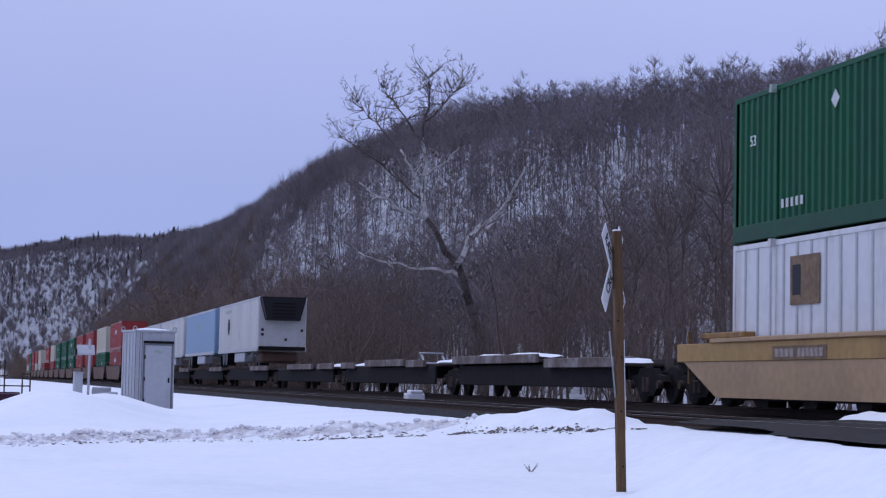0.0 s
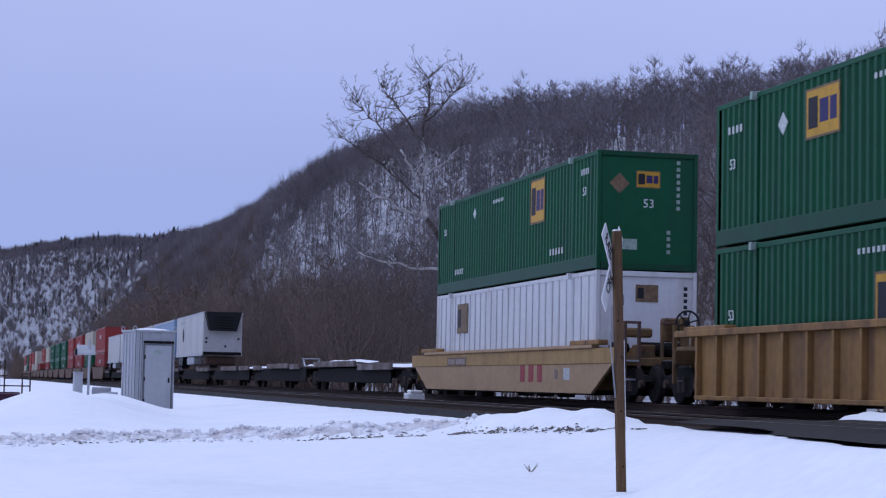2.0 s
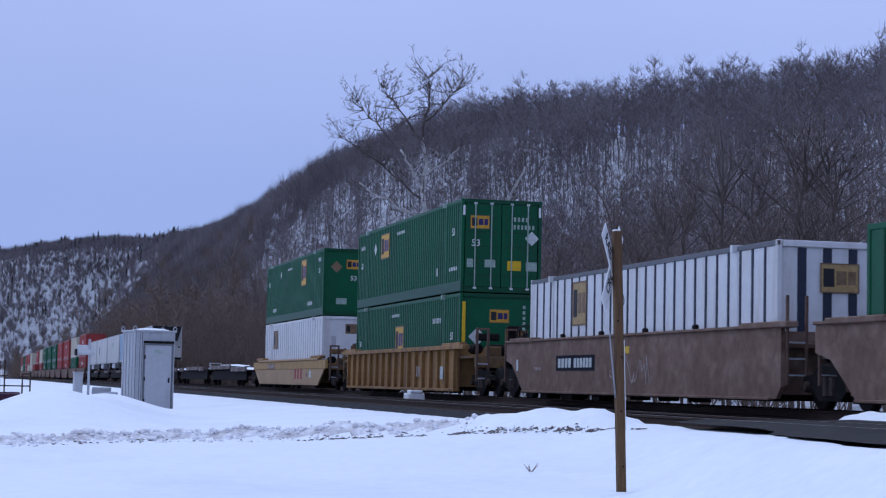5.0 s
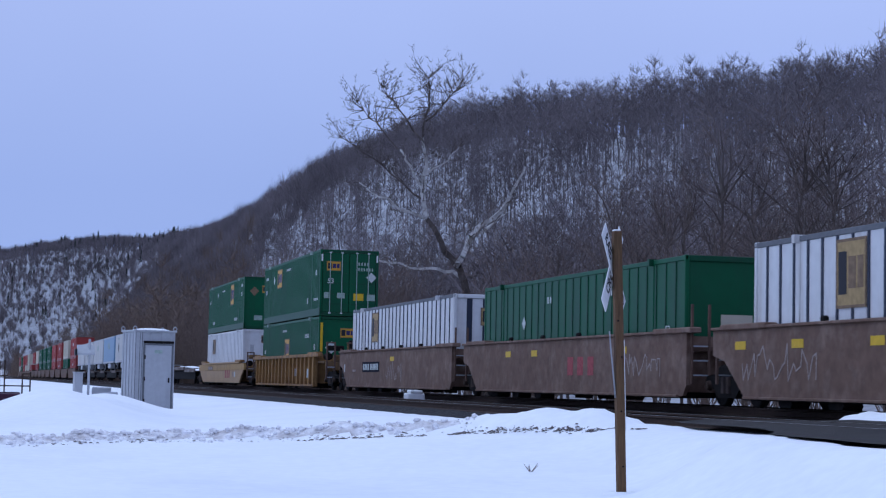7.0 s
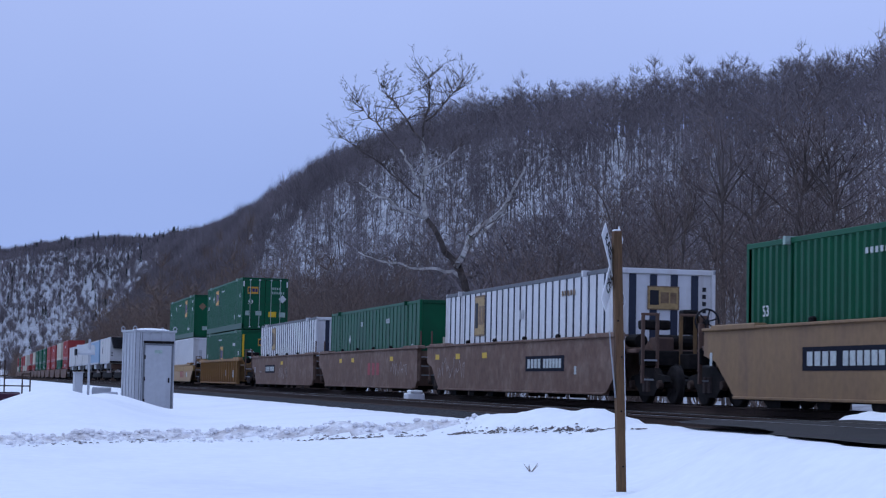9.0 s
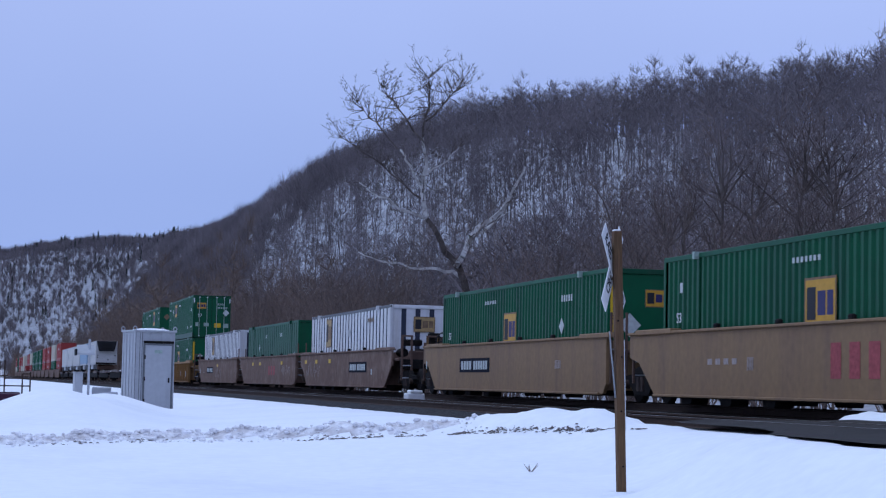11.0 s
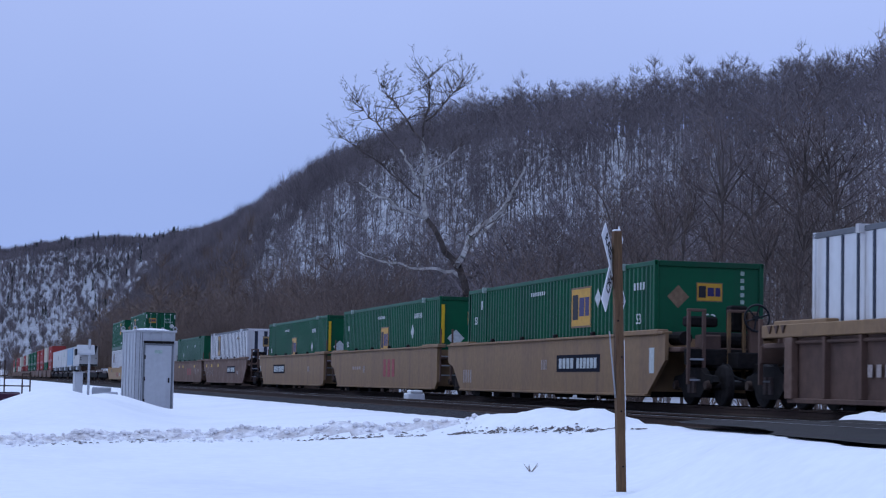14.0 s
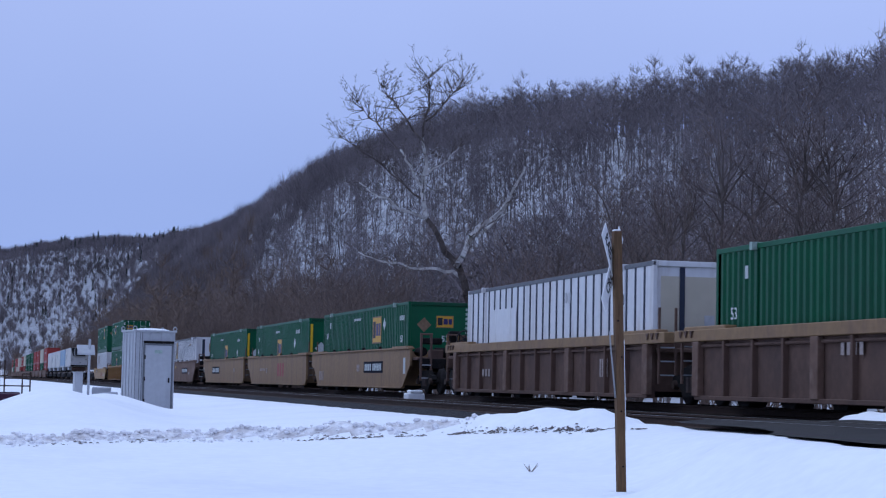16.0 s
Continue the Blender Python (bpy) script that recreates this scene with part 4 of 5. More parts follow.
# ---- the fore part of the train: empty spine cars, trailers on spine cars, distant stacks ----
def spine_unit(u0, label, decks, hitch=None, snow=(), length=17.9):
    """A platform of an articulated spine car between bogies at u0 and u0 + length. decks: (y0, y1, z) wide pans; snow: (y0, y1, z) heaps."""
    c = thing("spine_car", label, "railway wagon", "spine cars")
    bm = bmesh.new()
    prism(bm, [(0.3, 1.02), (0.3, 0.80), (1.8, 0.55), (length - 1.8, 0.55), (length - 0.3, 0.80), (length - 0.3, 1.02)], -0.33, 0.33)
    part("centre_spine", bm, DECK, c)
    for y0, y1, z in decks:
        d = part("deck", boxes((-1.32, 1.32, y0, y1, z - 0.10, z - 0.02), bevel=0.015), DECK, c)
        for s in (-1, 1):
            part("kerb_rail", boxes((s * 1.36 - 0.05, s * 1.36 + 0.05, y0, y1, z - 0.12, z + 0.12), bevel=0.015), TWO_RUST, d)
        n = max(2, int((y1 - y0) / 1.4))
        for k in range(n):
            y = y0 + 0.2 + (y1 - y0 - 0.4) * k / (n - 1)
            part("outrigger", boxes((-1.12, -0.34, y - 0.06, y + 0.06, z - 0.34, z - 0.10), (0.34, 1.12, y - 0.06, y + 0.06, z - 0.34, z - 0.10)), GRIME, d)
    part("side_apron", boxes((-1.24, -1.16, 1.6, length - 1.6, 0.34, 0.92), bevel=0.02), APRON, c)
    part("coupling_bar", boxes((-0.2, 0.2, -0.8, 0.4, 0.70, 0.98), bevel=0.04), GRIME, c)
    if hitch is not None:
        bm = bmesh.new()
        for s in (-1, 1):
            rod(bm, (s * 0.40, hitch - 0.45, 1.04), (s * 0.36, hitch + 0.20, 1.42), 0.045)
            rod(bm, (s * 0.40, hitch + 0.55, 1.04), (s * 0.36, hitch + 0.20, 1.42), 0.035)
        rod(bm, (-0.40, hitch - 0.45, 1.06), (0.40, hitch - 0.45, 1.06), 0.045)
        h = part("hitch", bm, SILVER, c, "pale steel folding trailer hitch")
        part("hitch_plate", boxes((-0.42, 0.42, hitch + 0.0, hitch + 0.45, 1.40, 1.46), bevel=0.02), SILVER, h)
    for y0, y1, z in snow:
        bm = bmesh.new()
        bmesh.ops.create_uvsphere(bm, u_segments=12, v_segments=6, radius=1.0, matrix=Matrix.LocRotScale((-0.4, (y0 + y1) / 2, z), None, (0.75, (y1 - y0) / 2, 0.13)))
        for v in bm.verts:
            v.co.z = max(z - 0.03, v.co.z + 0.06 * noise.noise(v.co * 2.0))
        part("snow_patch", bm, SNOW, c, "leftover snow on the deck")
    truck(c, 0.0)
    place_in_train(c, u0)
    return c


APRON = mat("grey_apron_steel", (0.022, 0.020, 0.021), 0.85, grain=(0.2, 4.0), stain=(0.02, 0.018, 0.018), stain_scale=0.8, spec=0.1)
TWO_RUST = mat("rusty_edge_steel", (0.14, 0.105, 0.092), 0.8, grain=(0.2, 6.0), stain=(0.36, 0.34, 0.34), stain_scale=1.3, stain_amt=0.7)
EMPTY = "empty grimy spine car with bare decks and snow patches"
spine_unit(21.6, EMPTY, ((7.6, 16.6, 1.08), (0.9, 6.9, 0.94)), None, ((9.5, 13.0, 1.16), (1.5, 6.5, 0.95), (14.2, 16.0, 1.14)))
spine_unit(39.5, EMPTY, ((5.6, 12.2, 1.06), (2.6, 5.2, 1.02), (14.4, 17.0, 1.0)), 7.1, ((0.9, 2.6, 1.04), (14.6, 16.6, 1.0)))
spine_unit(57.4, EMPTY, ((6.0, 12.5, 1.0), (1.0, 4.6, 1.0)), None, ((2.6, 4.4, 1.0),))
for k in range(6):
    spine_unit(75.3 + 17.9 * k, "grimy spine car under a road trailer", ((1.0, 7.0, 0.98),), 15.6)


def trailer(label, body, u, reefer=False, mark=None, length=16.15):
    """A road semi-trailer riding rear-first on a spine car; its nose is at y = 0."""
    c = thing("semi_trailer", label, "trailer", "trailers on the train")
    z0, z1 = 1.22, 4.06
    bm = boxes((-1.295, 1.295, 0.0, length, z0, z1), bevel=0.06)
    part("box_body", bm, body, c)
    for s in (-1, 1):
        part("bottom_rail", boxes((s * 1.30 - 0.03, s * 1.30 + 0.03, 0.05, length - 0.05, z0 - 0.04, z0 + 0.16), bevel=0.01), OFFWHITE_RIB, c)
        part("top_rail", boxes((s * 1.30 - 0.02, s * 1.30 + 0.02, 0.05, length - 0.05, z1 - 0.14, z1 - 0.02), bevel=0.01), OFFWHITE_RIB, c)
    part("skirt_box", boxes((-1.25, -0.7, 5.2, 9.2, 0.62, z0 - 0.05), bevel=0.05), SILVER, c)
    bm = bmesh.new()
    for s in (-1, 1):
        rod(bm, (s * 0.95, 4.2, 0.95), (s * 0.95, 4.2, z0), 0.06)
        box(bm, s * 0.95 - 0.12, s * 0.95 + 0.12, 4.05, 4.35, 0.93, 0.97)
    part("landing_leg", bm, SILVER, c)
    for y in (length - 2.2, length - 3.45):
        for s in (-1, 1):
            bm = bmesh.new()
            rod(bm, (s * 0.72, y, 0.98 + 0.50 - 0.5), (s * 1.25, y, 0.98), 0.50, seg=20)
            part("tyre", bm, BLACK, c)
    if reefer:
        v = [(-1.24, z1 - 0.02), (1.24, z1 - 0.02), (1.14, z1 - 0.45), (0.92, z1 - 1.25), (-0.92, z1 - 1.25), (-1.14, z1 - 0.45)]
        bm = bmesh.new()
        fr = [bm.verts.new((x * 0.95, -0.50, z)) for x, z in v]
        bk = [bm.verts.new((x, -0.004, z)) for x, z in v]
        bm.faces.new(fr)
        bm.faces.new(list(reversed(bk)))
        for i in range(6):
            bm.faces.new((fr[(i + 1) % 6], fr[i], bk[i], bk[(i + 1) % 6]))
        bmesh.ops.recalc_face_normals(bm, faces=bm.faces)
        r = part("cooling_unit", bm, BLACK, c, "black front-mounted refrigeration unit")
        for k in range(5):
            part("vent_slat", boxes((-0.62, 0.62, -0.53, -0.502, z1 - 1.12 + 0.18 * k, z1 - 1.06 + 0.18 * k)), GRIME, r)
        part("nose_bumper", boxes((-1.25, 1.25, -0.10, -0.004, z0 + 0.02, z0 + 0.22), bevel=0.03), GRIME, c)
        part("fuel_tank", boxes((-1.0, 1.0, 0.6, 1.9, z0 - 0.65, z0 - 0.05), bevel=0.12), RUST_DARK, c)
        for x, zz in ((-1.05, z1 - 1.75), (1.05, z1 - 1.75), (-1.05, z1 - 2.0), (0.2, z1 - 2.25)):
            part("marker_lamp", boxes((x - 0.07, x + 0.07, -0.03, 0.0, zz - 0.07, zz + 0.07), bevel=0.015), MARK_BLACK, c)
        bars(c, on_side(-1.301, 12.0, z1 - 0.45), 6, 0.35, 0.22, 0.1, MARK_DIM)
    if mark == "oval":
        bm = bmesh.new()
        for k in range(5):
            hh = (0.25, 0.42, 0.5, 0.42, 0.25)[k]
            box(bm, -0.5 + 0.2 * k, -0.34 + 0.2 * k, -hh, hh, 0, 0.006)
        bm.transform(on_side(-1.301, 11.6, z1 - 1.35))
        part("side_emblem", bm, MARK_BLACK, c, "dark oval emblem")
        decal("side_label", c, on_side(-1.301, 7.2, z1 - 1.9), 0.5, 0.5, OFFWHITE_RIB)
    if mark == "bars":
        bars(c, on_side(-1.301, 8.0, z1 - 1.0), 4, 0.5, 0.7, 0.3, MARK_DIM)
    place_in_train(c, u, 0.72)
    return c


trailer("white refrigerated semi-trailer with a black cooling unit", TRAILER_WHITE, 80.5, True, "oval")
trailer("pale blue box semi-trailer on a spine car", BLUE, 98.9, mark="bars")
trailer("plain white box semi-trailer on a spine car", TRAILER_WHITE, 116.9, mark="bars")
trailer("white box semi-trailer with an emblem", TRAILER_WHITE, 134.9, mark="oval")
trailer("plain white box semi-trailer on a spine car", TRAILER_WHITE, 152.8)

# distant double stacks: (lower, upper) paints
STACK = [(RED, RED), (GREEN, CREAM), (RED, RED), (RED, RED), (GREEN, GREEN), (GREEN, GREEN), (GREEN, GREEN), (RED, CREAM), (None, RED), (RED, None), (CREAM, CREAM), (CREAM, RED), (RED, RED), (GREEN, GREEN), (CREAM, RED)]
NAMES = {RED: "red", GREEN: "dark green", CREAM: "cream"}
for k, (low, high) in enumerate(STACK):
    uc = 183.0 + 23.1 * k
    w = well_unit("grey-brown well car in the far part of the train", "smooth_brown", uc, "end", "end", group="far well cars")
    for paint, z in ((low, WZ), (high, WZ + CH + 0.03)):
        if paint is not None:
            container(NAMES[paint] + " corrugated container far along the train", "waves", "bare", uc - CL / 2, z, paint=paint,
                      extras=(("diamond", 6.0, 1.7, 0.25),) if k % 2 else (("bars", 8.0, 1.9, 5, 0.4, 0.5),))
FAR_AXLES = len(WHEELS)


# ---- beside the track ----
def crossbuck():
    c = thing("crossbuck_sign", "white railroad crossing sign on a weathered wooden post", "road sign")
    c.matrix_basis = pose(7.50, 21.35, -0.92, 0, -1.9, -1)
    hh = 3.12
    bm = bmesh.new()
    box(bm, -0.050, 0.050, -0.050, 0.050, 0, hh, 0.008)
    part("post", bm, WOOD, c, "square weathered timber post")
    part("snow_cap", boxes((-0.045, 0.04, -0.04, 0.045, hh, hh + 0.02), bevel=0.008), SNOW, c)
    mid = 2.68
    # the blades stand askew to the post, on its far side, and carry letters on both faces
    turned = Matrix(((0.558, 0, 0.830, -0.02), (0.830, 0, -0.558, 0.10), (0, 1, 0, mid), (0, 0, 0, 1)))
    for k, (ang, words) in enumerate(((-48, (("RAIL", -0.34), ("ROAD", 0.34))), (48, (("CROSSING", 0.0),)))):
        bm = bmesh.new()
        box(bm, -0.61, 0.61, -0.114, 0.114, 0, 0.012, 0.004)
        m = turned @ pose(0, 0, -0.016 * k, 0, 0, ang)
        bm.transform(m)
        b = part("blade", bm, SIGN_WHITE, c, "white sign blade with black capitals")
        for w, x in words:
            lettering("letters", w, 0.19, m @ pose(x, 0, 0.013), MARK_BLACK, b, squeeze=0.88)
    bm = bmesh.new()
    prism_pts = [(-0.112, 1.93), (-0.098, 1.70), (-0.074, 1.42), (-0.056, 1.18), (-0.056, 1.14)]
    for (xa, za), (xb, zb) in zip(prism_pts, prism_pts[1:]):
        v = [bm.verts.new(p) for p in ((xa, -0.03, za), (xa, 0.03, za), (xb, 0.03, zb), (xb, -0.03, zb))]
        bm.faces.new(v)
    bmesh.ops.solidify(bm, geom=bm.faces[:], thickness=0.006)
    part("reflective_strip", bm, GREYPAINT, c, "loose pale reflective strip")
    part("reflective_strip", boxes((0.051, 0.058, -0.045, 0.0, 0.75, 1.82)), SIGN_WHITE, c, "white reflective strip")
    for zz, yy in ((0.33, 0.01), (0.98, 0.0), (1.62, 0.02), (2.05, -0.02)):
        bm = bmesh.new()
        rod(bm, (yy, -0.056, zz), (yy, -0.048, zz), 0.012, seg=8)
        part("bolt_head", bm, GRIME, c)


crossbuck()


def snow_hollow():
    bm = bmesh.new()
    rings = []
    for r, z in ((0.30, -0.03), (0.22, 0.012), (0.17, 0.018), (0.13, 0.0), (0.11, -0.05)):
        rings.append([bm.verts.new((r * math.cos(k * math.pi / 12) * (1 + 0.12 * math.sin(k)), r * math.sin(k * math.pi / 12), z)) for k in range(24)])
    for p, q in zip(rings, rings[1:]):
        for k in range(24):
            bm.faces.new((p[k], p[(k + 1) % 24], q[(k + 1) % 24], q[k]))
    o = part("snow_collar", bm, SNOW, None)
    o.location = (7.5, 21.35, ground_z(7.5, 21.35) + 0.01)
    tagged(o, "melted snow collar round the sign post", "snow")


snow_hollow()


def signal_shed():
    c = thing("signal_shed", "small galvanised steel signal equipment shed in snow", "equipment shed")
    c.matrix_basis = pose(5.27, 56.9, -0.78, 0, 0, 13)
    w, d, h = 0.62, 1.25, 2.55
    part("shed_body", boxes((-w, w, 0, d, 0, h - 0.06), bevel=0.012), SILVER, c)
    part("shed_roof", boxes((-w - 0.04, w + 0.04, -0.05, d + 0.04, h - 0.06, h), bevel=0.015), SILVER, c)
    bm = bmesh.new()
    bmesh.ops.create_uvsphere(bm, u_segments=20, v_segments=8, radius=1.0, matrix=Matrix.LocRotScale((0.06, d / 2, h), None, (w * 0.92, d * 0.5, 0.07)))
    for v in bm.verts:
        v.co.z = max(h - 0.01, v.co.z)
    part("roof_snow", bm, SNOW, c, "thin cap of snow")
    part("door_frame", boxes((-0.36, 0.57, -0.03, -0.002, 0.12, 0.17), (-0.36, 0.57, -0.03, -0.002, 2.10, 2.15), (-0.36, -0.31, -0.03, -0.002, 0.17, 2.10), (0.52, 0.57, -0.03, -0.002, 0.17, 2.10)), SEAM, c)
    part("door_gap", boxes((-0.36, 0.57, -0.04, -0.003, 2.155, 2.23)), GRIME, c)
    dr = part("shed_door", boxes((-0.305, 0.515, -0.025, -0.006, 0.175, 2.095), bevel=0.006), GREYPAINT, c, "flat grey steel door")
    part("door_handle", boxes((0.42, 0.46, -0.06, -0.026, 1.0, 1.14), bevel=0.008), GRIME, dr)
    part("door_sign", boxes((-0.02, 0.22, -0.03, -0.026, 1.86, 1.96)), MARK_DIM, dr)
    for z in (0.45, 1.1, 1.75):
        part("hinge", boxes((-0.335, -0.29, -0.04, -0.02, z - 0.06, z + 0.06), bevel=0.006), GRIME, dr)
    for x in (-0.5, -0.15, 0.2, 0.5):
        part("panel_fold", boxes((x - 0.02, x + 0.02, -0.016, 0.0, 2.2, h - 0.08)), SILVER, c)
    for y in (0.22, 0.52, 0.82, 1.1):
        part("side_fold", boxes((-w - 0.02, -w, y - 0.03, y + 0.03, 0.05, h - 0.08), bevel=0.006), SILVER, c)
    for x in (-0.60, -0.47, -0.40):
        part("front_seam", boxes((x - 0.008, x + 0.008, -0.006, 0.0, 0.05, h - 0.08)), SEAM, c)
    for z in (0.7, 1.4):
        part("side_fold", boxes((-w - 0.012, -w + 0.14, -0.012, 0.02, z, z + 0.02)), SILVER, c)
    for x in (-w, w):
        for y in (0.04, d - 0.04):
            bm = bmesh.new()
            for k in range(10):
                a0, a1 = 2 * math.pi * k / 10, 2 * math.pi * (k + 1) / 10
                rod(bm, (x + 0.055 * math.cos(a0), y, h + 0.05 + 0.055 * math.sin(a0)), (x + 0.055 * math.cos(a1), y, h + 0.05 + 0.055 * math.sin(a1)), 0.016, seg=6)
            part("lifting_eye", bm, SILVER, c)


signal_shed()


def trackside_boxes():
    c = thing("relay_cabinet", "small grey steel relay cabinet in the snow", "cabinet")
    c.matrix_basis = pose(2.86, 53.0, -0.35, 0, 0, 8)
    part("cabinet_body", boxes((-0.11, 0.11, 0, 0.3, 0, 0.80), bevel=0.012), GREYPAINT, c)
    part("cabinet_door", boxes((-0.09, 0.09, -0.015, -0.002, 0.12, 0.76), bevel=0.005), GREYPAINT, c)
    part("cabinet_lid", boxes((-0.13, 0.13, -0.03, 0.32, 0.80, 0.825), bevel=0.006), GREYPAINT, c)
    c = thing("antenna_post", "thin grey post with a tilted white hood", "post")
    c.matrix_basis = pose(3.12, 53.0, -0.30)
    bm = bmesh.new()
    rod(bm, (0, 0, 0), (0, 0, 1.68), 0.035)
    part("mast", bm, GREYPAINT, c)
    bm = bmesh.new()
    prism(bm, [(-0.22, 0.0), (-0.19, 0.05), (0.18, 0.28), (0.22, 0.23)], -0.24, 0.24)
    bm.transform(Matrix.Translation((-0.10, 0.0, 1.24)))
    h = part("hood", bm, GREYPAINT, c, "tilted white panel hood")
    part("hood_backing", boxes((-0.40, -0.34, -0.25, 0.25, 1.22, 1.40), bevel=0.01), BLACK, h)
    c = thing("junction_box", "low grey concrete junction box in the snow", "box")
    c.matrix_basis = pose(3.50, 53.4, -0.20, 0, 0, -6)
    part("box_base", boxes((-0.26, 0.26, 0, 0.4, 0, 0.26), bevel=0.02), GREYPAINT, c)
    part("box_step", boxes((0.0, 0.46, -0.22, -0.004, 0, 0.14), bevel=0.02), GREYPAINT, c)
    c = thing("track_box", "low white equipment box between the tracks", "box")
    c.matrix_basis = pose(13.62, 58.6, -0.26)
    part("case", boxes((-0.28, 0.28, -0.3, 0.3, 0.0, 0.30), bevel=0.03), SIGN_WHITE, c)
    part("case_lid", boxes((-0.2, 0.2, -0.32, 0.2, 0.30, 0.40), bevel=0.03), SIGN_WHITE, c)
    c = thing("pipe_railing", "rusty pipe railing standing in snow", "railing")
    c.matrix_basis = pose(0.75, 58.0, -0.35)
    for x, top in ((-0.15, 1.25), (0.05, 1.1), (0.20, 1.15), (0.72, 0.75), (0.95, 0.8)):
        bm = bmesh.new()
        rod(bm, (x, 0, 0), (x, 0, top), 0.022, seg=8)
        part("railing_post", bm, RAIL_SIDE, c)
    for z, x0, x1 in ((0.38, -0.6, 0.95), (0.68, -0.6, 0.3), (0.74, 0.72, 0.95), (0.60, 0.2, 1.6)):
        bm = bmesh.new()
        rod(bm, (x0, 0, z), (x1, 0, z), 0.018, seg=8)
        part("railing_rail", bm, RAIL_SIDE, c)
    c = thing("dump_cart", "dark maroon steel cart half buried in snow", "cart")
    c.matrix_basis = pose(0.72, 50.0, -0.52, 0, 0, 6)
    bm = bmesh.new()
    prism(bm, [(-0.3, 0.05), (-0.4, 0.36), (0.4, 0.40), (0.3, 0.05)], -0.75, 0.52)
    part("cart_tub", bm, MAROON, c)
    part("cart_rim", boxes((-0.78, 0.55, -0.44, -0.38, 0.34, 0.39), (-0.78, 0.55, 0.38, 0.44, 0.38, 0.43), bevel=0.01), MAROON, c)


trackside_boxes()


def snow_clods():
    """Broken lumps thrown up along the ploughed ridge: one object."""
    rng = random.Random(21)
    v, f = [], []
    segs = list(zip(WIND, WIND[1:]))
    ico = bmesh.new()
    bmesh.ops.create_icosphere(ico, subdivisions=1, radius=1.0)
    base = [q.co.copy() for q in ico.verts]
    tri = [[q.index for q in p.verts] for p in ico.faces]
    ico.free()
    for k in range(1100):
        (ax, ay), (bx, by) = segs[rng.choice((0, 0, 1, 1, 2, 2, 2, 3))]
        t = rng.random()
        x, y = ax + (bx - ax) * t + rng.gauss(0, 0.12), ay + (by - ay) * t + rng.gauss(-0.05, 0.22)
        if x < -2 or x > 10.1:
            continue
        r = 0.012 + 0.05 * rng.random() ** 3
        z = ground_z(x, y)
        n = len(v)
        for c in base:
            w = c * r * (1 + 0.5 * noise.noise(c * 1.7 + Vector((k, 0, 0))))
            v.append((x + w.x * 1.2, y + w.y, z + w.z * 0.8 + r * 0.2))
        f += [tuple(n + i for i in q) for q in tri]
    tagged(link_mesh("snow_clods", v, f, CLOD), "grey lumps of ploughed snow along the ridge", "snow", kind="stuff")


snow_clods()


def dirt_crumbs():
    """Dark grit and leaf crumbs at the foot of the ploughed ridge: one object."""
    rng = random.Random(33)
    v, f = [], []
    segs = list(zip(WIND, WIND[1:]))
    for k in range(1300):
        (ax, ay), (bx, by) = segs[rng.choice((0, 1, 2, 3, 3)) if k < 380 else rng.choice((3, 4, 4, 5, 5, 6))]
        t = rng.random()
        if noise.noise((ax + t * 9, ay, 0.5)) < -0.15:
            continue
        ln, off = math.hypot(bx - ax, by - ay), abs(rng.gauss(0.50, 0.12)) if k < 380 else rng.gauss(0.66, 0.035)
        x, y = ax + (bx - ax) * t + (by - ay) / ln * off + rng.gauss(0, 0.05), ay + (by - ay) * t - (bx - ax) / ln * off
        if x < -2 or x > 10.1:
            continue
        r = 0.005 + 0.020 * rng.random() ** 2
        z = ground_z(x, y) + 0.004
        n = len(v)
        a = rng.uniform(0, 6.28)
        for j in range(4):
            q = a + j * 1.57 + rng.uniform(-0.4, 0.4)
            v.append((x + 1.8 * r * math.cos(q), y + r * math.sin(q), z))
        v.append((x, y, z + r * 0.8))
        f += [(n + j, n + (j + 1) % 4, n + 4) for j in range(4)]
    tagged(link_mesh("dirt_crumbs", v, f, CRUMB), "brown grit scattered at the foot of ploughed snow", "dirt", kind="stuff")


dirt_crumbs()


def dry_weed():
    c = thing("dry_weed", "dry weed sprig poking out of the snow", "plant")
    x, y = 7.05, 23.6
    c.location = (x, y, ground_z(x, y))
    rng = random.Random(3)
    for k in range(7):
        bm = bmesh.new()
        a = rng.uniform(0, 6.28)
        rod(bm, (0, 0, -0.02), (0.10 * math.cos(a), 0.10 * math.sin(a), rng.uniform(0.05, 0.12)), 0.006, 0.003, 5)
        part("stalk", bm, BRUSH, c)


dry_weed()


# ---- woods ----
def limb_mesh(name, stems, twigs, bark, twig):
    """stems: tapered three-sided limbs (p, q, r0, r1); twigs: thin two-triangle slivers (p, q, r)."""
    v, f, idx = [], [], []
    for p, q, r0, r1 in stems:
        d = (q - p).normalized()
        a = d.orthogonal().normalized()
        b = d.cross(a)
        n = len(v)
        for c, r in ((p, r0), (q, r1)):
            for k in range(4):
                t = math.pi * k / 2
                v.append(c + a * (r * math.cos(t)) + b * (r * math.sin(t)))
        for k in range(4):
            f.append((n + k, n + (k + 1) % 4, n + 4 + (k + 1) % 4, n + 4 + k))
            idx.append(0)
    for p, q, r in twigs:
        d = (q - p).normalized()
        a = d.orthogonal().normalized()
        a = (Matrix.Rotation(random.uniform(0, 6.28), 3, d) @ a) * r
        n = len(v)
        v += [p - a, p + a, q]
        f.append((n, n + 1, n + 2))
        idx.append(1)
    me = bpy.data.meshes.new(name)
    me.from_pydata(v, [], f)
    me.materials.append(bark)
    me.materials.append(twig)
    me.polygons.foreach_set("material_index", idx)
    me.update()
    return me


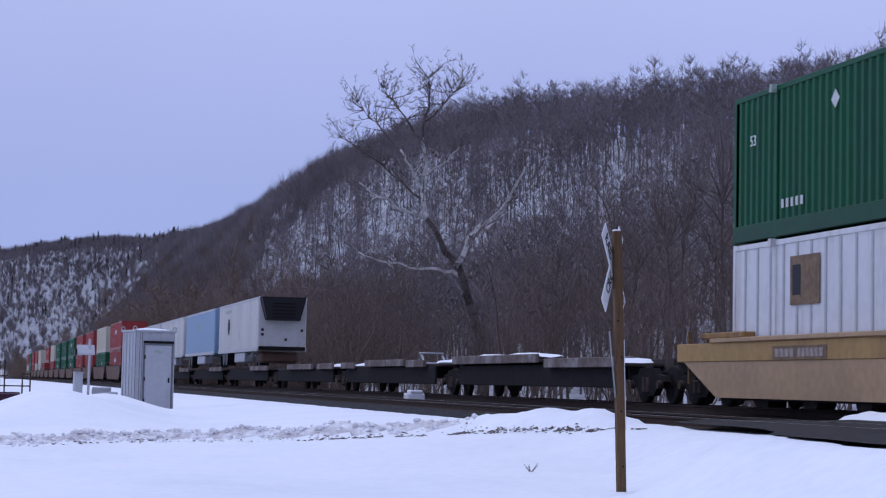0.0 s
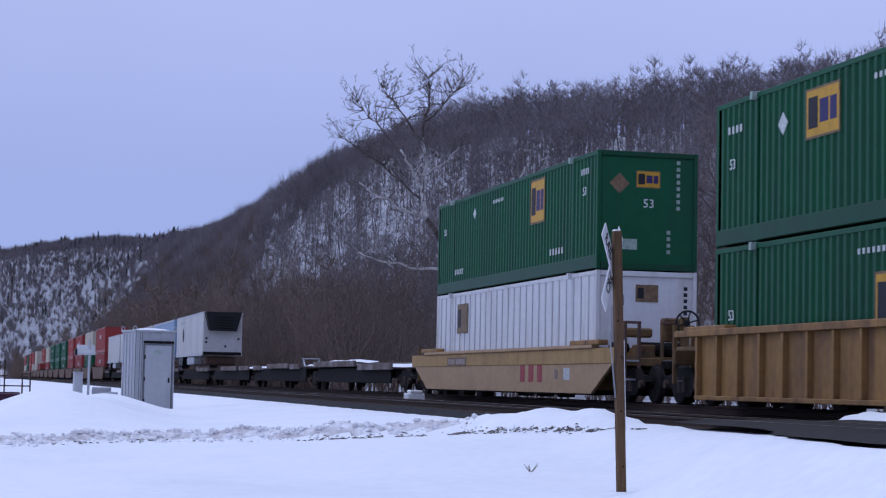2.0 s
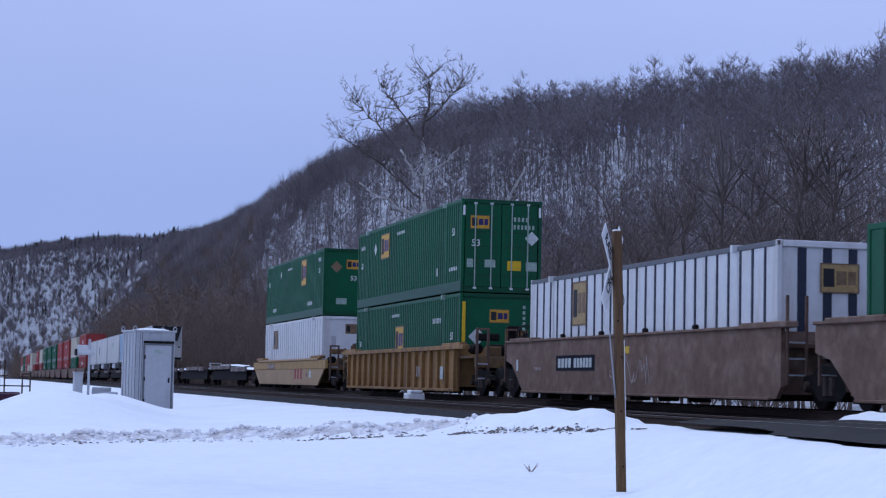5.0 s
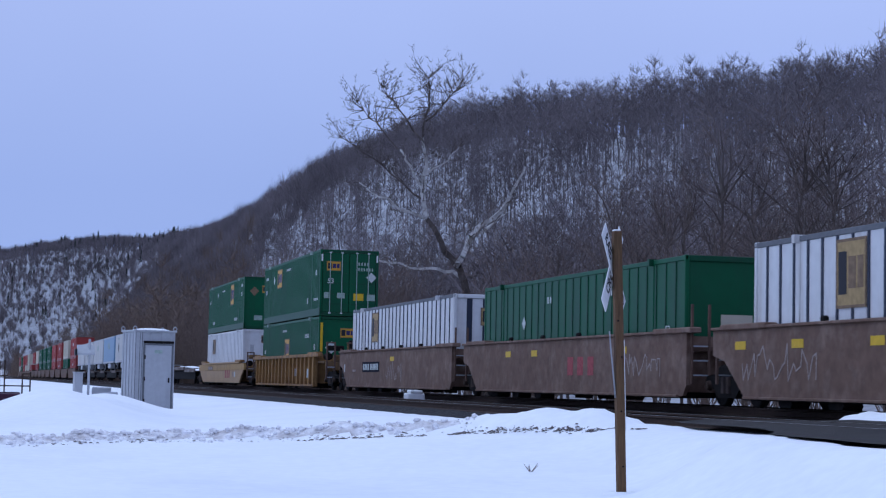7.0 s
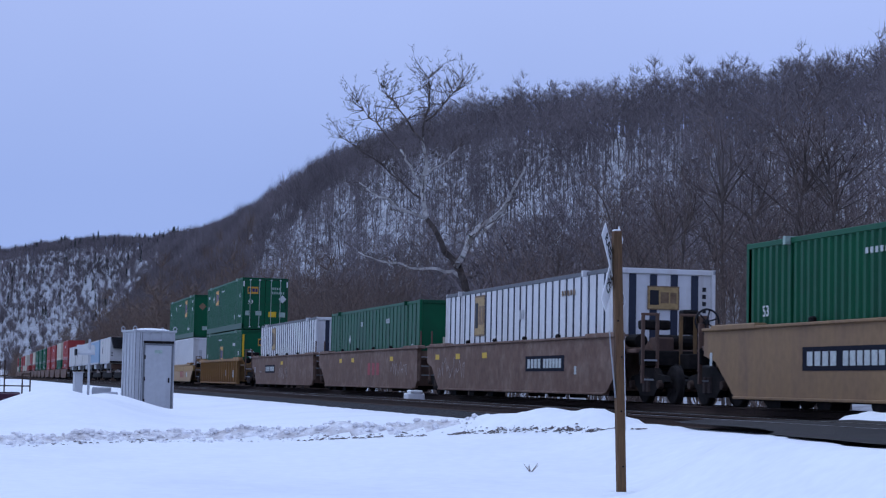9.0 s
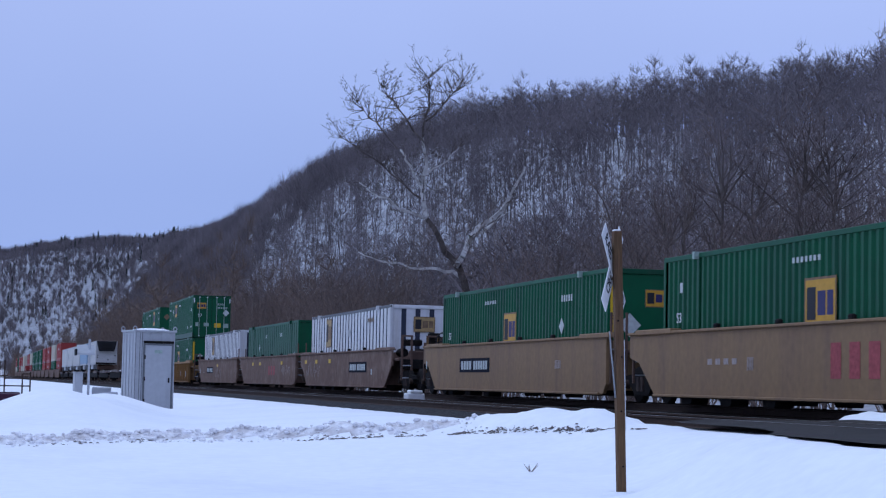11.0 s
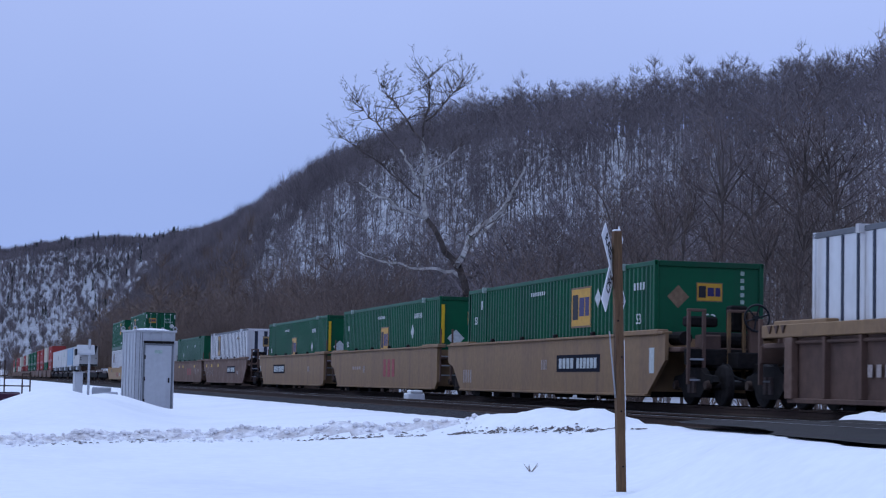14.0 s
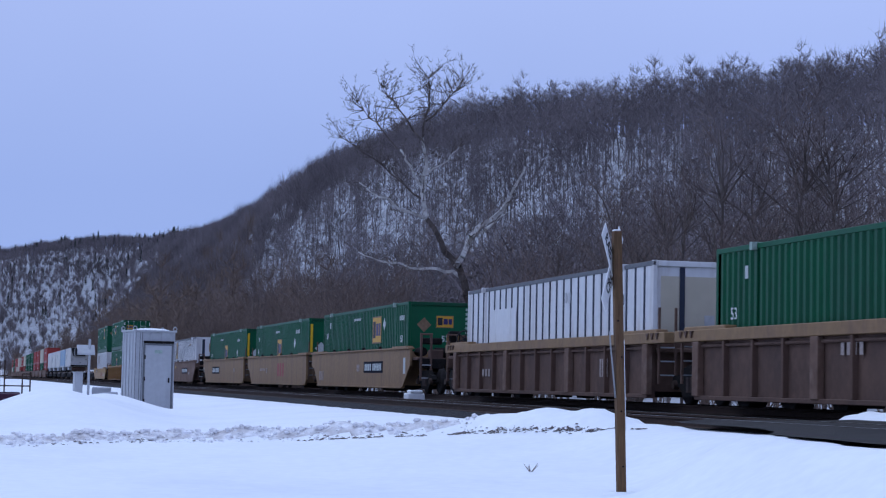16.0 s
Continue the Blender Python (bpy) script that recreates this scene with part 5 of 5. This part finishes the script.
def wander(p, d, length, r, depth, stems, twigs, rng, rise=0.25, split=3, thin=0.011, spread=0.75):
    """A limb that bends as it grows and sends out side limbs, down to slivers."""
    n = max(2, int(length / (0.9 if depth > 1 else 0.6)))
    step = length / n
    for k in range(n):
        d = (d + Vector((rng.gauss(0, 0.13), rng.gauss(0, 0.13), rng.gauss(0.03 * rise * 4, 0.08)))).normalized()
        q = p + d * step
        ra, rb = r * (1 - 0.75 * k / n), r * (1 - 0.75 * (k + 1) / n)
        if ra > 0.02:
            stems.append((p, q, ra, rb))
        else:
            twigs.append((p, q + d * 0.1, max(ra, thin)))
        if depth > 0 and k >= (n // 3 if depth > 2 else 0):
            for _ in range(split if depth <= 1 else rng.choice((1, 1, 2))):
                side = Vector((rng.gauss(0, 1), rng.gauss(0, 1), rng.gauss(0.25, 0.5))).normalized()
                nd = (d * (1 - spread * 0.5) + side * spread).normalized()
                wander(q, nd, length * rng.uniform(0.34, 0.58), max(rb * 0.55, 0.006), depth - 1, stems, twigs, rng, rise, split, thin, spread)
        p = q
    return p


def tree_mesh(seed, height, kind):
    rng = random.Random(seed)
    stems, twigs = [], []
    if kind == "tall":
        lean = Vector((rng.gauss(0, 0.06), rng.gauss(0, 0.06), 1)).normalized()
        r = height * 0.0078
        p, d = Vector((0, 0, -0.3)), lean
        n = 9
        for k in range(n):
            q = p + d * (height * 0.62 / n)
            stems.append((p, q, r * (1 - 0.06 * k), r * (1 - 0.06 * (k + 1))))
            d = (d + Vector((rng.gauss(0, 0.05), rng.gauss(0, 0.05), 0.05))).normalized()
            if k >= 2:
                for _ in range(2 if k > 4 else 1):
                    a = rng.uniform(0, 6.28)
                    nd = Vector((math.cos(a), math.sin(a), rng.uniform(0.25, 1.2))).normalized()
                    wander(q, nd, height * rng.uniform(0.14, 0.26), r * 0.36, 2, stems, twigs, rng, 0.35, 3, 0.011)
            p = q
        for _ in range(6):
            nd = Vector((rng.gauss(0, 0.6), rng.gauss(0, 0.6), 1)).normalized()
            wander(p, nd, height * rng.uniform(0.15, 0.26), r * 0.52, 2, stems, twigs, rng, 0.25, 4, 0.014, 0.62)
        return limb_mesh("tree_tall", stems, twigs, BARK, TWIG)
    for _ in range(rng.randint(3, 5)):
        b = Vector((rng.gauss(0, 0.06), rng.gauss(0, 0.06), -0.2))
        nd = Vector((rng.gauss(0, 0.3), rng.gauss(0, 0.3), 1)).normalized()
        wander(b, nd, height * rng.uniform(0.7, 1.0), height * 0.007, 2, stems, twigs, rng, 0.5, 2, 0.011, 0.6)
    return limb_mesh("tree_brush", stems, twigs, BRUSH, BRUSH)


def split_tree(me):
    """Trunk and crown as two meshes out of one."""
    out = []
    for want in (0, 1):
        bm = bmesh.new()
        bm.from_mesh(me)
        bmesh.ops.delete(bm, geom=[q for q in bm.faces if q.material_index != want], context='FACES')
        m2 = bpy.data.meshes.new(me.name)
        bm.to_mesh(m2)
        bm.free()
        mat_keep = me.materials[want]
        m2.materials.clear()
        m2.materials.append(mat_keep)
        m2.polygons.foreach_set("material_index", [0] * len(m2.polygons))
        out.append(m2)
    return out


def plant(variants, spots, name, label, category, group):
    made = []
    for k, (x, y, s, a) in enumerate(spots):
        trunk, crown = variants[k % len(variants)]
        t = thing(name, label, category, group)
        for nm, me in (("trunk", trunk), ("crown", crown)):
            o = new(nm, me)
            o.parent = t
        t.matrix_basis = Matrix.LocRotScale((x, y, ground_z(x, y)), Euler((0, 0, a)), (s, s, s))
        made.append(t)
    return made


RT = random.Random(11)
tall = [split_tree(tree_mesh(100 + k, 17.0, "tall")) for k in range(7)]
brush = [split_tree(tree_mesh(200 + k, 8.5, "brush")) for k in range(7)]
spots = []
for k in range(186):
    y = 62 + 330 * RT.random() ** 1.5
    x = RT.uniform(31, 58) + (4 if y < 90 else 0)
    bearing = math.degrees(math.atan2(x, y))
    s = RT.uniform(0.66, 1.16) * (1.02 if bearing > 19 else 0.80)
    if y < 115:
        s *= 0.74
    if 10.5 < bearing < 17 and y < 200:
        s *= 0.55
    spots.append((x, y, s, RT.uniform(0, 6.28)))
for k in range(100):
    y = 75 + 270 * RT.random() ** 1.3
    spots.append((RT.uniform(50, 80), max(y, 130) if k % 3 else y + 60, RT.uniform(0.5, 0.95), RT.uniform(0, 6.28)))
for x, y, s in ((43.2, 104, 1.2), (44, 101, 1.08), (45.5, 100.7, 1.22), (47, 99.5, 1.12), (48.2, 98.6, 1.2), (41.5, 106, 1.02), (40, 214, 1.05), (42, 222, 0.95), (39, 196, 0.9), (44, 240, 1.0), (37, 176, 0.85), (46, 262, 1.1), (50, 230, 0.9)):
    spots.append((x, y, s, RT.uniform(0, 6.28)))
plant(tall, spots, "bare_tree", "tall leafless grey-brown tree behind the track", "tree", "leafless trees behind the track")
spots = []
for k in range(260):
    y = 55 + 430 * RT.random() ** 1.35
    x = RT.uniform(22.5, 36)
    s = RT.uniform(0.55, 1.15) * (0.6 if y < 88 else 1.0)
    if 12.5 < math.degrees(math.atan2(x, y)) < 15.5 and y < 145:
        s *= 0.6
    spots.append((x, y, s, RT.uniform(0, 6.28)))
plant(brush, spots, "bare_shrub", "bushy leafless brown young tree by the track", "tree", "brown undergrowth trees by the track")


def sycamore():
    """A big old tree with a leaning dark trunk and pale upper limbs."""
    c = thing("sycamore_tree", "large leafless sycamore with pale limbs and leaning trunk", "tree")
    X0, Y0 = 38.4, 143.0
    c.matrix_basis = pose(X0, Y0, ground_z(X0, Y0), 0, 0, -14)
    rng = random.Random(5)
    dark, pale, twigs = [], [], []

    def limb(pts, r0, r1, out, sprout, size):
        pts = [Vector(p) for p in pts]
        n = len(pts) - 1
        for k in range(n):
            a, b = pts[k], pts[k + 1]
            ra, rb = r0 + (r1 - r0) * k / n, r0 + (r1 - r0) * (k + 1) / n
            m = 3
            prev = a
            for j in range(1, m + 1):
                q = a.lerp(b, j / m) + Vector((rng.gauss(0, 0.09), rng.gauss(0, 0.2), rng.gauss(0, 0.09)))
                out.append((prev, q, ra + (rb - ra) * (j - 1) / m, ra + (rb - ra) * j / m))
                prev = q
                if sprout and k + j / m > 0.6:
                    for _ in range(sprout):
                        nd = Vector((rng.gauss(0, 0.7), rng.gauss(0, 0.7), rng.gauss(0.55, 0.5))).normalized()
                        wander(q, nd, size * rng.uniform(0.5, 1.1), 0.045, 2, pale, twigs, rng, 0.4, 4, 0.017, 0.6)
            pts[k + 1] = prev
        return pts[-1]

    runs = []

    def bough(pts, r0, r1, sprout, size, material):
        run = []
        limb(pts, r0, r1, run, sprout, size)
        runs.append((run, material))

    bough([(0.5, 0, -0.5), (0.0, 0, 4.6), (-0.5, 0, 6.6), (-1.3, 0, 9.1), (-2.0, 0, 10.4), (-3.1, 0.2, 12.2), (-4.4, 0.3, 14.2)], 0.55, 0.25, 0, 1, DARK_BARK)
    bough([(-4.4, 0.3, 14.2), (-4.7, 0.5, 16.2), (-4.4, 0.2, 18.4), (-4.8, 0, 20.6)], 0.27, 0.15, 2, 1.7, PALE_BARK)
    bough([(-4.8, 0, 20.6), (-4.5, 0, 22.8), (-4.3, 0, 25.2)], 0.12, 0.04, 6, 1.9, BARK)
    bough([(-2.0, 0, 10.4), (-0.7, -0.5, 12.7), (1.5, -0.8, 14.9), (2.5, -1, 16.6), (3.3, -1, 18.4)], 0.30, 0.08, 2, 1.8, PALE_BARK)
    bough([(-0.4, -0.6, 13.0), (1.0, 0.5, 13.8), (2.2, 0.8, 15.0)], 0.15, 0.04, 1, 1.5, PALE_BARK)
    bough([(-1.7, 0, 9.6), (-3.4, 0.3, 10.2), (-5.0, 0.5, 10.1), (-6.6, 0.8, 10.7), (-8.2, 0.8, 10.7), (-9.7, 1.0, 11.4)], 0.18, 0.05, 1, 1.0, PALE_BARK)
    bough([(-4.4, 0.3, 14.2), (-6.4, 0, 14.9), (-8.2, -0.5, 15.8), (-9.6, -0.6, 16.8)], 0.18, 0.05, 2, 1.4, PALE_BARK)
    bough([(-4.7, 0.5, 16.3), (-5.8, 0.8, 18.2), (-6.8, 1.0, 19.7)], 0.14, 0.09, 1, 1.4, PALE_BARK)
    bough([(-6.8, 1.0, 19.7), (-8.6, 1.4, 21.9), (-10.1, 1.5, 23.4)], 0.08, 0.03, 6, 1.8, BARK)
    bough([(-4.6, 0.4, 15.6), (-7.4, 1.0, 17.6), (-9.4, 1.4, 19.4), (-11.2, 1.5, 20.6)], 0.11, 0.03, 5, 1.6, BARK)
    bough([(-4.7, 0.2, 20.2), (-6.8, -0.8, 22.6), (-7.9, -1.0, 24.2)], 0.11, 0.03, 6, 1.7, BARK)
    bough([(-4.6, 0, 21.8), (-2.9, -0.4, 23.6), (-1.8, -0.6, 24.8)], 0.09, 0.03, 6, 1.6, BARK)
    bough([(-4.5, 0.3, 17.6), (-2.9, 0.4, 18.8), (-1.9, 0.5, 20.0)], 0.10, 0.03, 2, 1.3, PALE_BARK)
    for k, (run, material) in enumerate(runs):
        o = new("limb" if k else "trunk", limb_mesh("limb", run, [], material, material))
        o.parent = c
    o = new("crown", limb_mesh("crown", pale, twigs, BARK, BARK))
    o.parent = c


sycamore()


def hill_woods():
    """Thousands of bare trees on the hillsides: one object."""
    rng = np.random.RandomState(7)
    temps = []
    for k in range(10):
        r = random.Random(300 + k)
        segs = []
        hgt = r.uniform(13, 18)
        p, d = Vector((0, 0, -0.5)), Vector((r.gauss(0, 0.05), r.gauss(0, 0.05), 1))
        for j in range(5):
            q = p + d * (hgt * 0.8 / 5)
            segs.append((p, q, 0.15 - 0.018 * j, 0.15 - 0.018 * (j + 1)))
            d = (d + Vector((r.gauss(0, 0.06), r.gauss(0, 0.06), 0.1))).normalized()
            if j >= 1:
                for _ in range(3 + j):
                    a = r.uniform(0, 6.28)
                    e1 = q + Vector((math.cos(a), math.sin(a), r.uniform(0.5, 1.4))).normalized() * hgt * (r.uniform(0.12, 0.24) if j < 4 else r.uniform(0.07, 0.13))
                    segs.append((q, e1, 0.07, 0.02))
                    for _ in range(4):
                        e2 = e1 + Vector((r.gauss(0, 1), r.gauss(0, 1), r.gauss(0.7, 0.6))).normalized() * r.uniform(0.9, 2.0)
                        segs.append((q.lerp(e1, r.uniform(0.5, 1)), e2, 0.05, 0.008))
            p = q
        vs, fs = [], []
        for a, b, ra, rb in segs:
            dd = (b - a).normalized()
            o1 = dd.orthogonal().normalized()
            o1 = Matrix.Rotation(r.uniform(0, 6.28), 3, dd) @ o1
            n = len(vs)
            if ra > 0.10:
                o2 = dd.cross(o1)
                for c, rr in ((a, ra), (b, rb)):
                    for t in range(3):
                        vs.append(c + o1 * rr * math.cos(t * 2.094) + o2 * rr * math.sin(t * 2.094))
                for t in range(3):
                    u = (t + 1) % 3
                    fs += [(n + t, n + u, n + 3 + u), (n + t, n + 3 + u, n + 3 + t)]
            else:
                vs += [a - o1 * ra, a + o1 * ra, b]
                fs.append((n, n + 1, n + 2))
        temps.append((np.array([tuple(q) for q in vs]), np.array(fs)))
    V, F, base = [], [], 0
    light = []
    for k in range(6):
        r = random.Random(400 + k)
        vs, fs = [], []
        hgt = r.uniform(12, 17)
        limbs = [(Vector((0, 0, -0.5)), Vector((r.gauss(0, 0.3), r.gauss(0, 0.3), hgt * 0.62)), 0.24, 0.0)]
        for j in range(44):
            a, h0 = r.uniform(0, 6.28), r.uniform(0.35, 0.60)
            up = r.uniform(-0.2, 1.0)
            reach = 4.6 * math.sqrt(max(0.05, 1 - up * up)) * r.uniform(0.6, 1.0)
            limbs.append((Vector((math.cos(a) * 0.3, math.sin(a) * 0.3, hgt * h0)), Vector((math.cos(a) * reach, math.sin(a) * reach, hgt * 0.70 + hgt * 0.26 * up)), 0.11, 0.0))
        for a, b, ra, rb in limbs:
            n = len(vs)
            t = r.uniform(0, 6.28)
            o1 = Vector((math.cos(t), math.sin(t), 0))
            vs += [a - o1 * ra, a + o1 * ra, b] if ra > rb else [a, b - o1 * rb, b + o1 * rb]
            fs.append((n, n + 1, n + 2))
        light.append((np.array([tuple(q) for q in vs]), np.array(fs)))
    thicket = []
    for k in range(6):
        r = random.Random(600 + k)
        vs, fs = [], []
        for j in range(16):
            a, lean, hgt = r.uniform(0, 6.28), r.uniform(0.05, 0.42), r.uniform(4.0, 9.0)
            foot = Vector((r.gauss(0, 1.3), r.gauss(0, 1.3), -0.3))
            grow = Vector((math.cos(a) * lean, math.sin(a) * lean, 1.0)) * hgt
            runs = [(foot, foot + grow, 0.06)]
            for _ in range(5):
                p = foot + grow * r.uniform(0.3, 0.9)
                runs.append((p, p + Vector((r.gauss(0, 0.7), r.gauss(0, 0.7), r.uniform(0.2, 1.0))) * r.uniform(0.8, 1.8), 0.05))
            for p, q, ra in runs:
                t = r.uniform(0, 6.28)
                o1 = Vector((math.cos(t), math.sin(t), 0)) * ra
                n = len(vs)
                vs += [p - o1, p + o1, q]
                fs.append((n, n + 1, n + 2))
        thicket.append((np.array([tuple(q) for q in vs]), np.array(fs)))
    pines = []
    for k in range(4):
        r = random.Random(500 + k)
        vs, fs = [], []
        hgt = r.uniform(13, 18)
        for j in range(70):
            z = hgt * (0.15 + 0.85 * j / 70)
            reach = (hgt - z) * 0.26 + 0.3
            a = r.uniform(0, 6.28)
            n = len(vs)
            e = Vector((math.cos(a) * reach * r.uniform(0.6, 1.1), math.sin(a) * reach * r.uniform(0.6, 1.1), z - 0.6))
            sd = Vector((-math.sin(a), math.cos(a), 0)) * 0.55
            vs += [Vector((0, 0, z + 0.6)), e - sd, e + sd]
            fs.append((n, n + 1, n + 2))
        pines.append((np.array([tuple(q) for q in vs]), np.array(fs)))

    def put(x, y, s, kit=None):
        nonlocal base
        kit = kit or temps
        tv, tf = kit[rng.randint(len(kit))]
        a = rng.uniform(0, 6.28)
        ca, sa = math.cos(a), math.sin(a)
        v = tv * s
        w = np.stack([v[:, 0] * ca - v[:, 1] * sa + x, v[:, 0] * sa + v[:, 1] * ca + y, v[:, 2] * rng.uniform(0.85, 1.15) + ground_z(x, y)], 1)
        V.append(w)
        F.append(tf + base)
        base += len(w)

    for k in range(8300):
        y = 150 + 1250 * rng.rand() ** 1.2
        x = 44 + 146 * rng.rand()
        if y < x * 1.75:
            continue
        rise = (x - 44) / 128.0
        keep = 1.0 if rise > 0.70 else 0.80 + 0.55 * noise.noise((x / 14.0, y / 26.0, 4.0)) if rise > 0.22 else 0.9
        if rng.rand() > keep:
            continue
        put(x, y, rng.uniform(0.75, 1.15), temps if y < 700 else light)
    for k in range(800):
        y = 300 + 900 * rng.rand()
        x = rng.uniform(132, 186)
        if y < x * 1.75:
            continue
        put(x, y, rng.uniform(0.7, 1.1), temps if y < 700 else light)
    for k in range(10500):
        y = 1250 + 950 * rng.rand()
        x = -70 + 360 * rng.rand()
        if y < 1800 and rng.rand() > 0.62 + 0.9 * noise.noise((x / 11.0, y / 500.0, 9.0)) + 0.5 * noise.noise((x / 45.0, y / 160.0, 3.0)):
            continue
        put(x, y, rng.uniform(0.7, 1.1), light)
    me_pines = len(F)
    for k in range(520):
        y = 1500 + 700 * rng.rand() ** 0.6
        x = -70 + 340 * rng.rand()
        if noise.noise((x / 30.0, y / 90.0, 2.0)) < 0.02:
            continue
        put(x, y, rng.uniform(0.6, 1.0), pines)
    n_bare = sum(len(q) for q in F[:me_pines])
    n_pine = sum(len(q) for q in F)
    for k in range(4700):
        y = 240 + 1150 * rng.rand() ** 1.1
        x = rng.uniform(24, 48 + 74 * smooth(330, 900, y))
        if y < x * 4.6:
            continue
        put(x, y, rng.uniform(0.6, 1.25), thicket if k % 5 else temps if y < 600 else light)
    V, F = np.concatenate(V), np.concatenate(F)
    me = bpy.data.meshes.new("hill_woods")
    me.vertices.add(len(V))
    me.vertices.foreach_set("co", V.ravel())
    me.loops.add(F.size)
    me.loops.foreach_set("vertex_index", F.ravel().astype(np.int32))
    me.polygons.add(len(F))
    me.polygons.foreach_set("loop_start", np.arange(0, F.size, 3, dtype=np.int32))
    me.update(calc_edges=True)
    me.materials.append(HAZED_BARK)
    me.materials.append(PINE)
    me.materials.append(HILL_BRUSH)
    kinds = np.zeros(len(F), dtype=np.int32)
    kinds[n_bare:n_pine] = 1
    kinds[n_pine:] = 2
    me.polygons.foreach_set("material_index", kinds)
    tagged(new("hill_woods", me), "leafless winter woods covering the snowy hillsides", "woods", kind="stuff")


hill_woods()


# ---- everything that moves ----
def along(t):
    """How far the train's origin has come at t seconds."""
    return 117.08 + 12.242 * (t - 8) - 0.0055 * (t - 8) ** 2


def motions():
    times = [0.5 * k for k in range(33)]
    for ob, u, z, x in MOVERS:
        walk(ob, [(t, pose(TRACK_X + x, along(t) + u, z)) for t in times])
    start = along(0.0)
    for w, y in WHEELS:
        rows = []
        for k in range(16 * FPS + 1):
            t = k / FPS
            rows.append((t, pose(0, y, 0.43, -math.degrees((along(t) - start) / 0.43), 0, 0)))
        walk(w, rows)


motions()
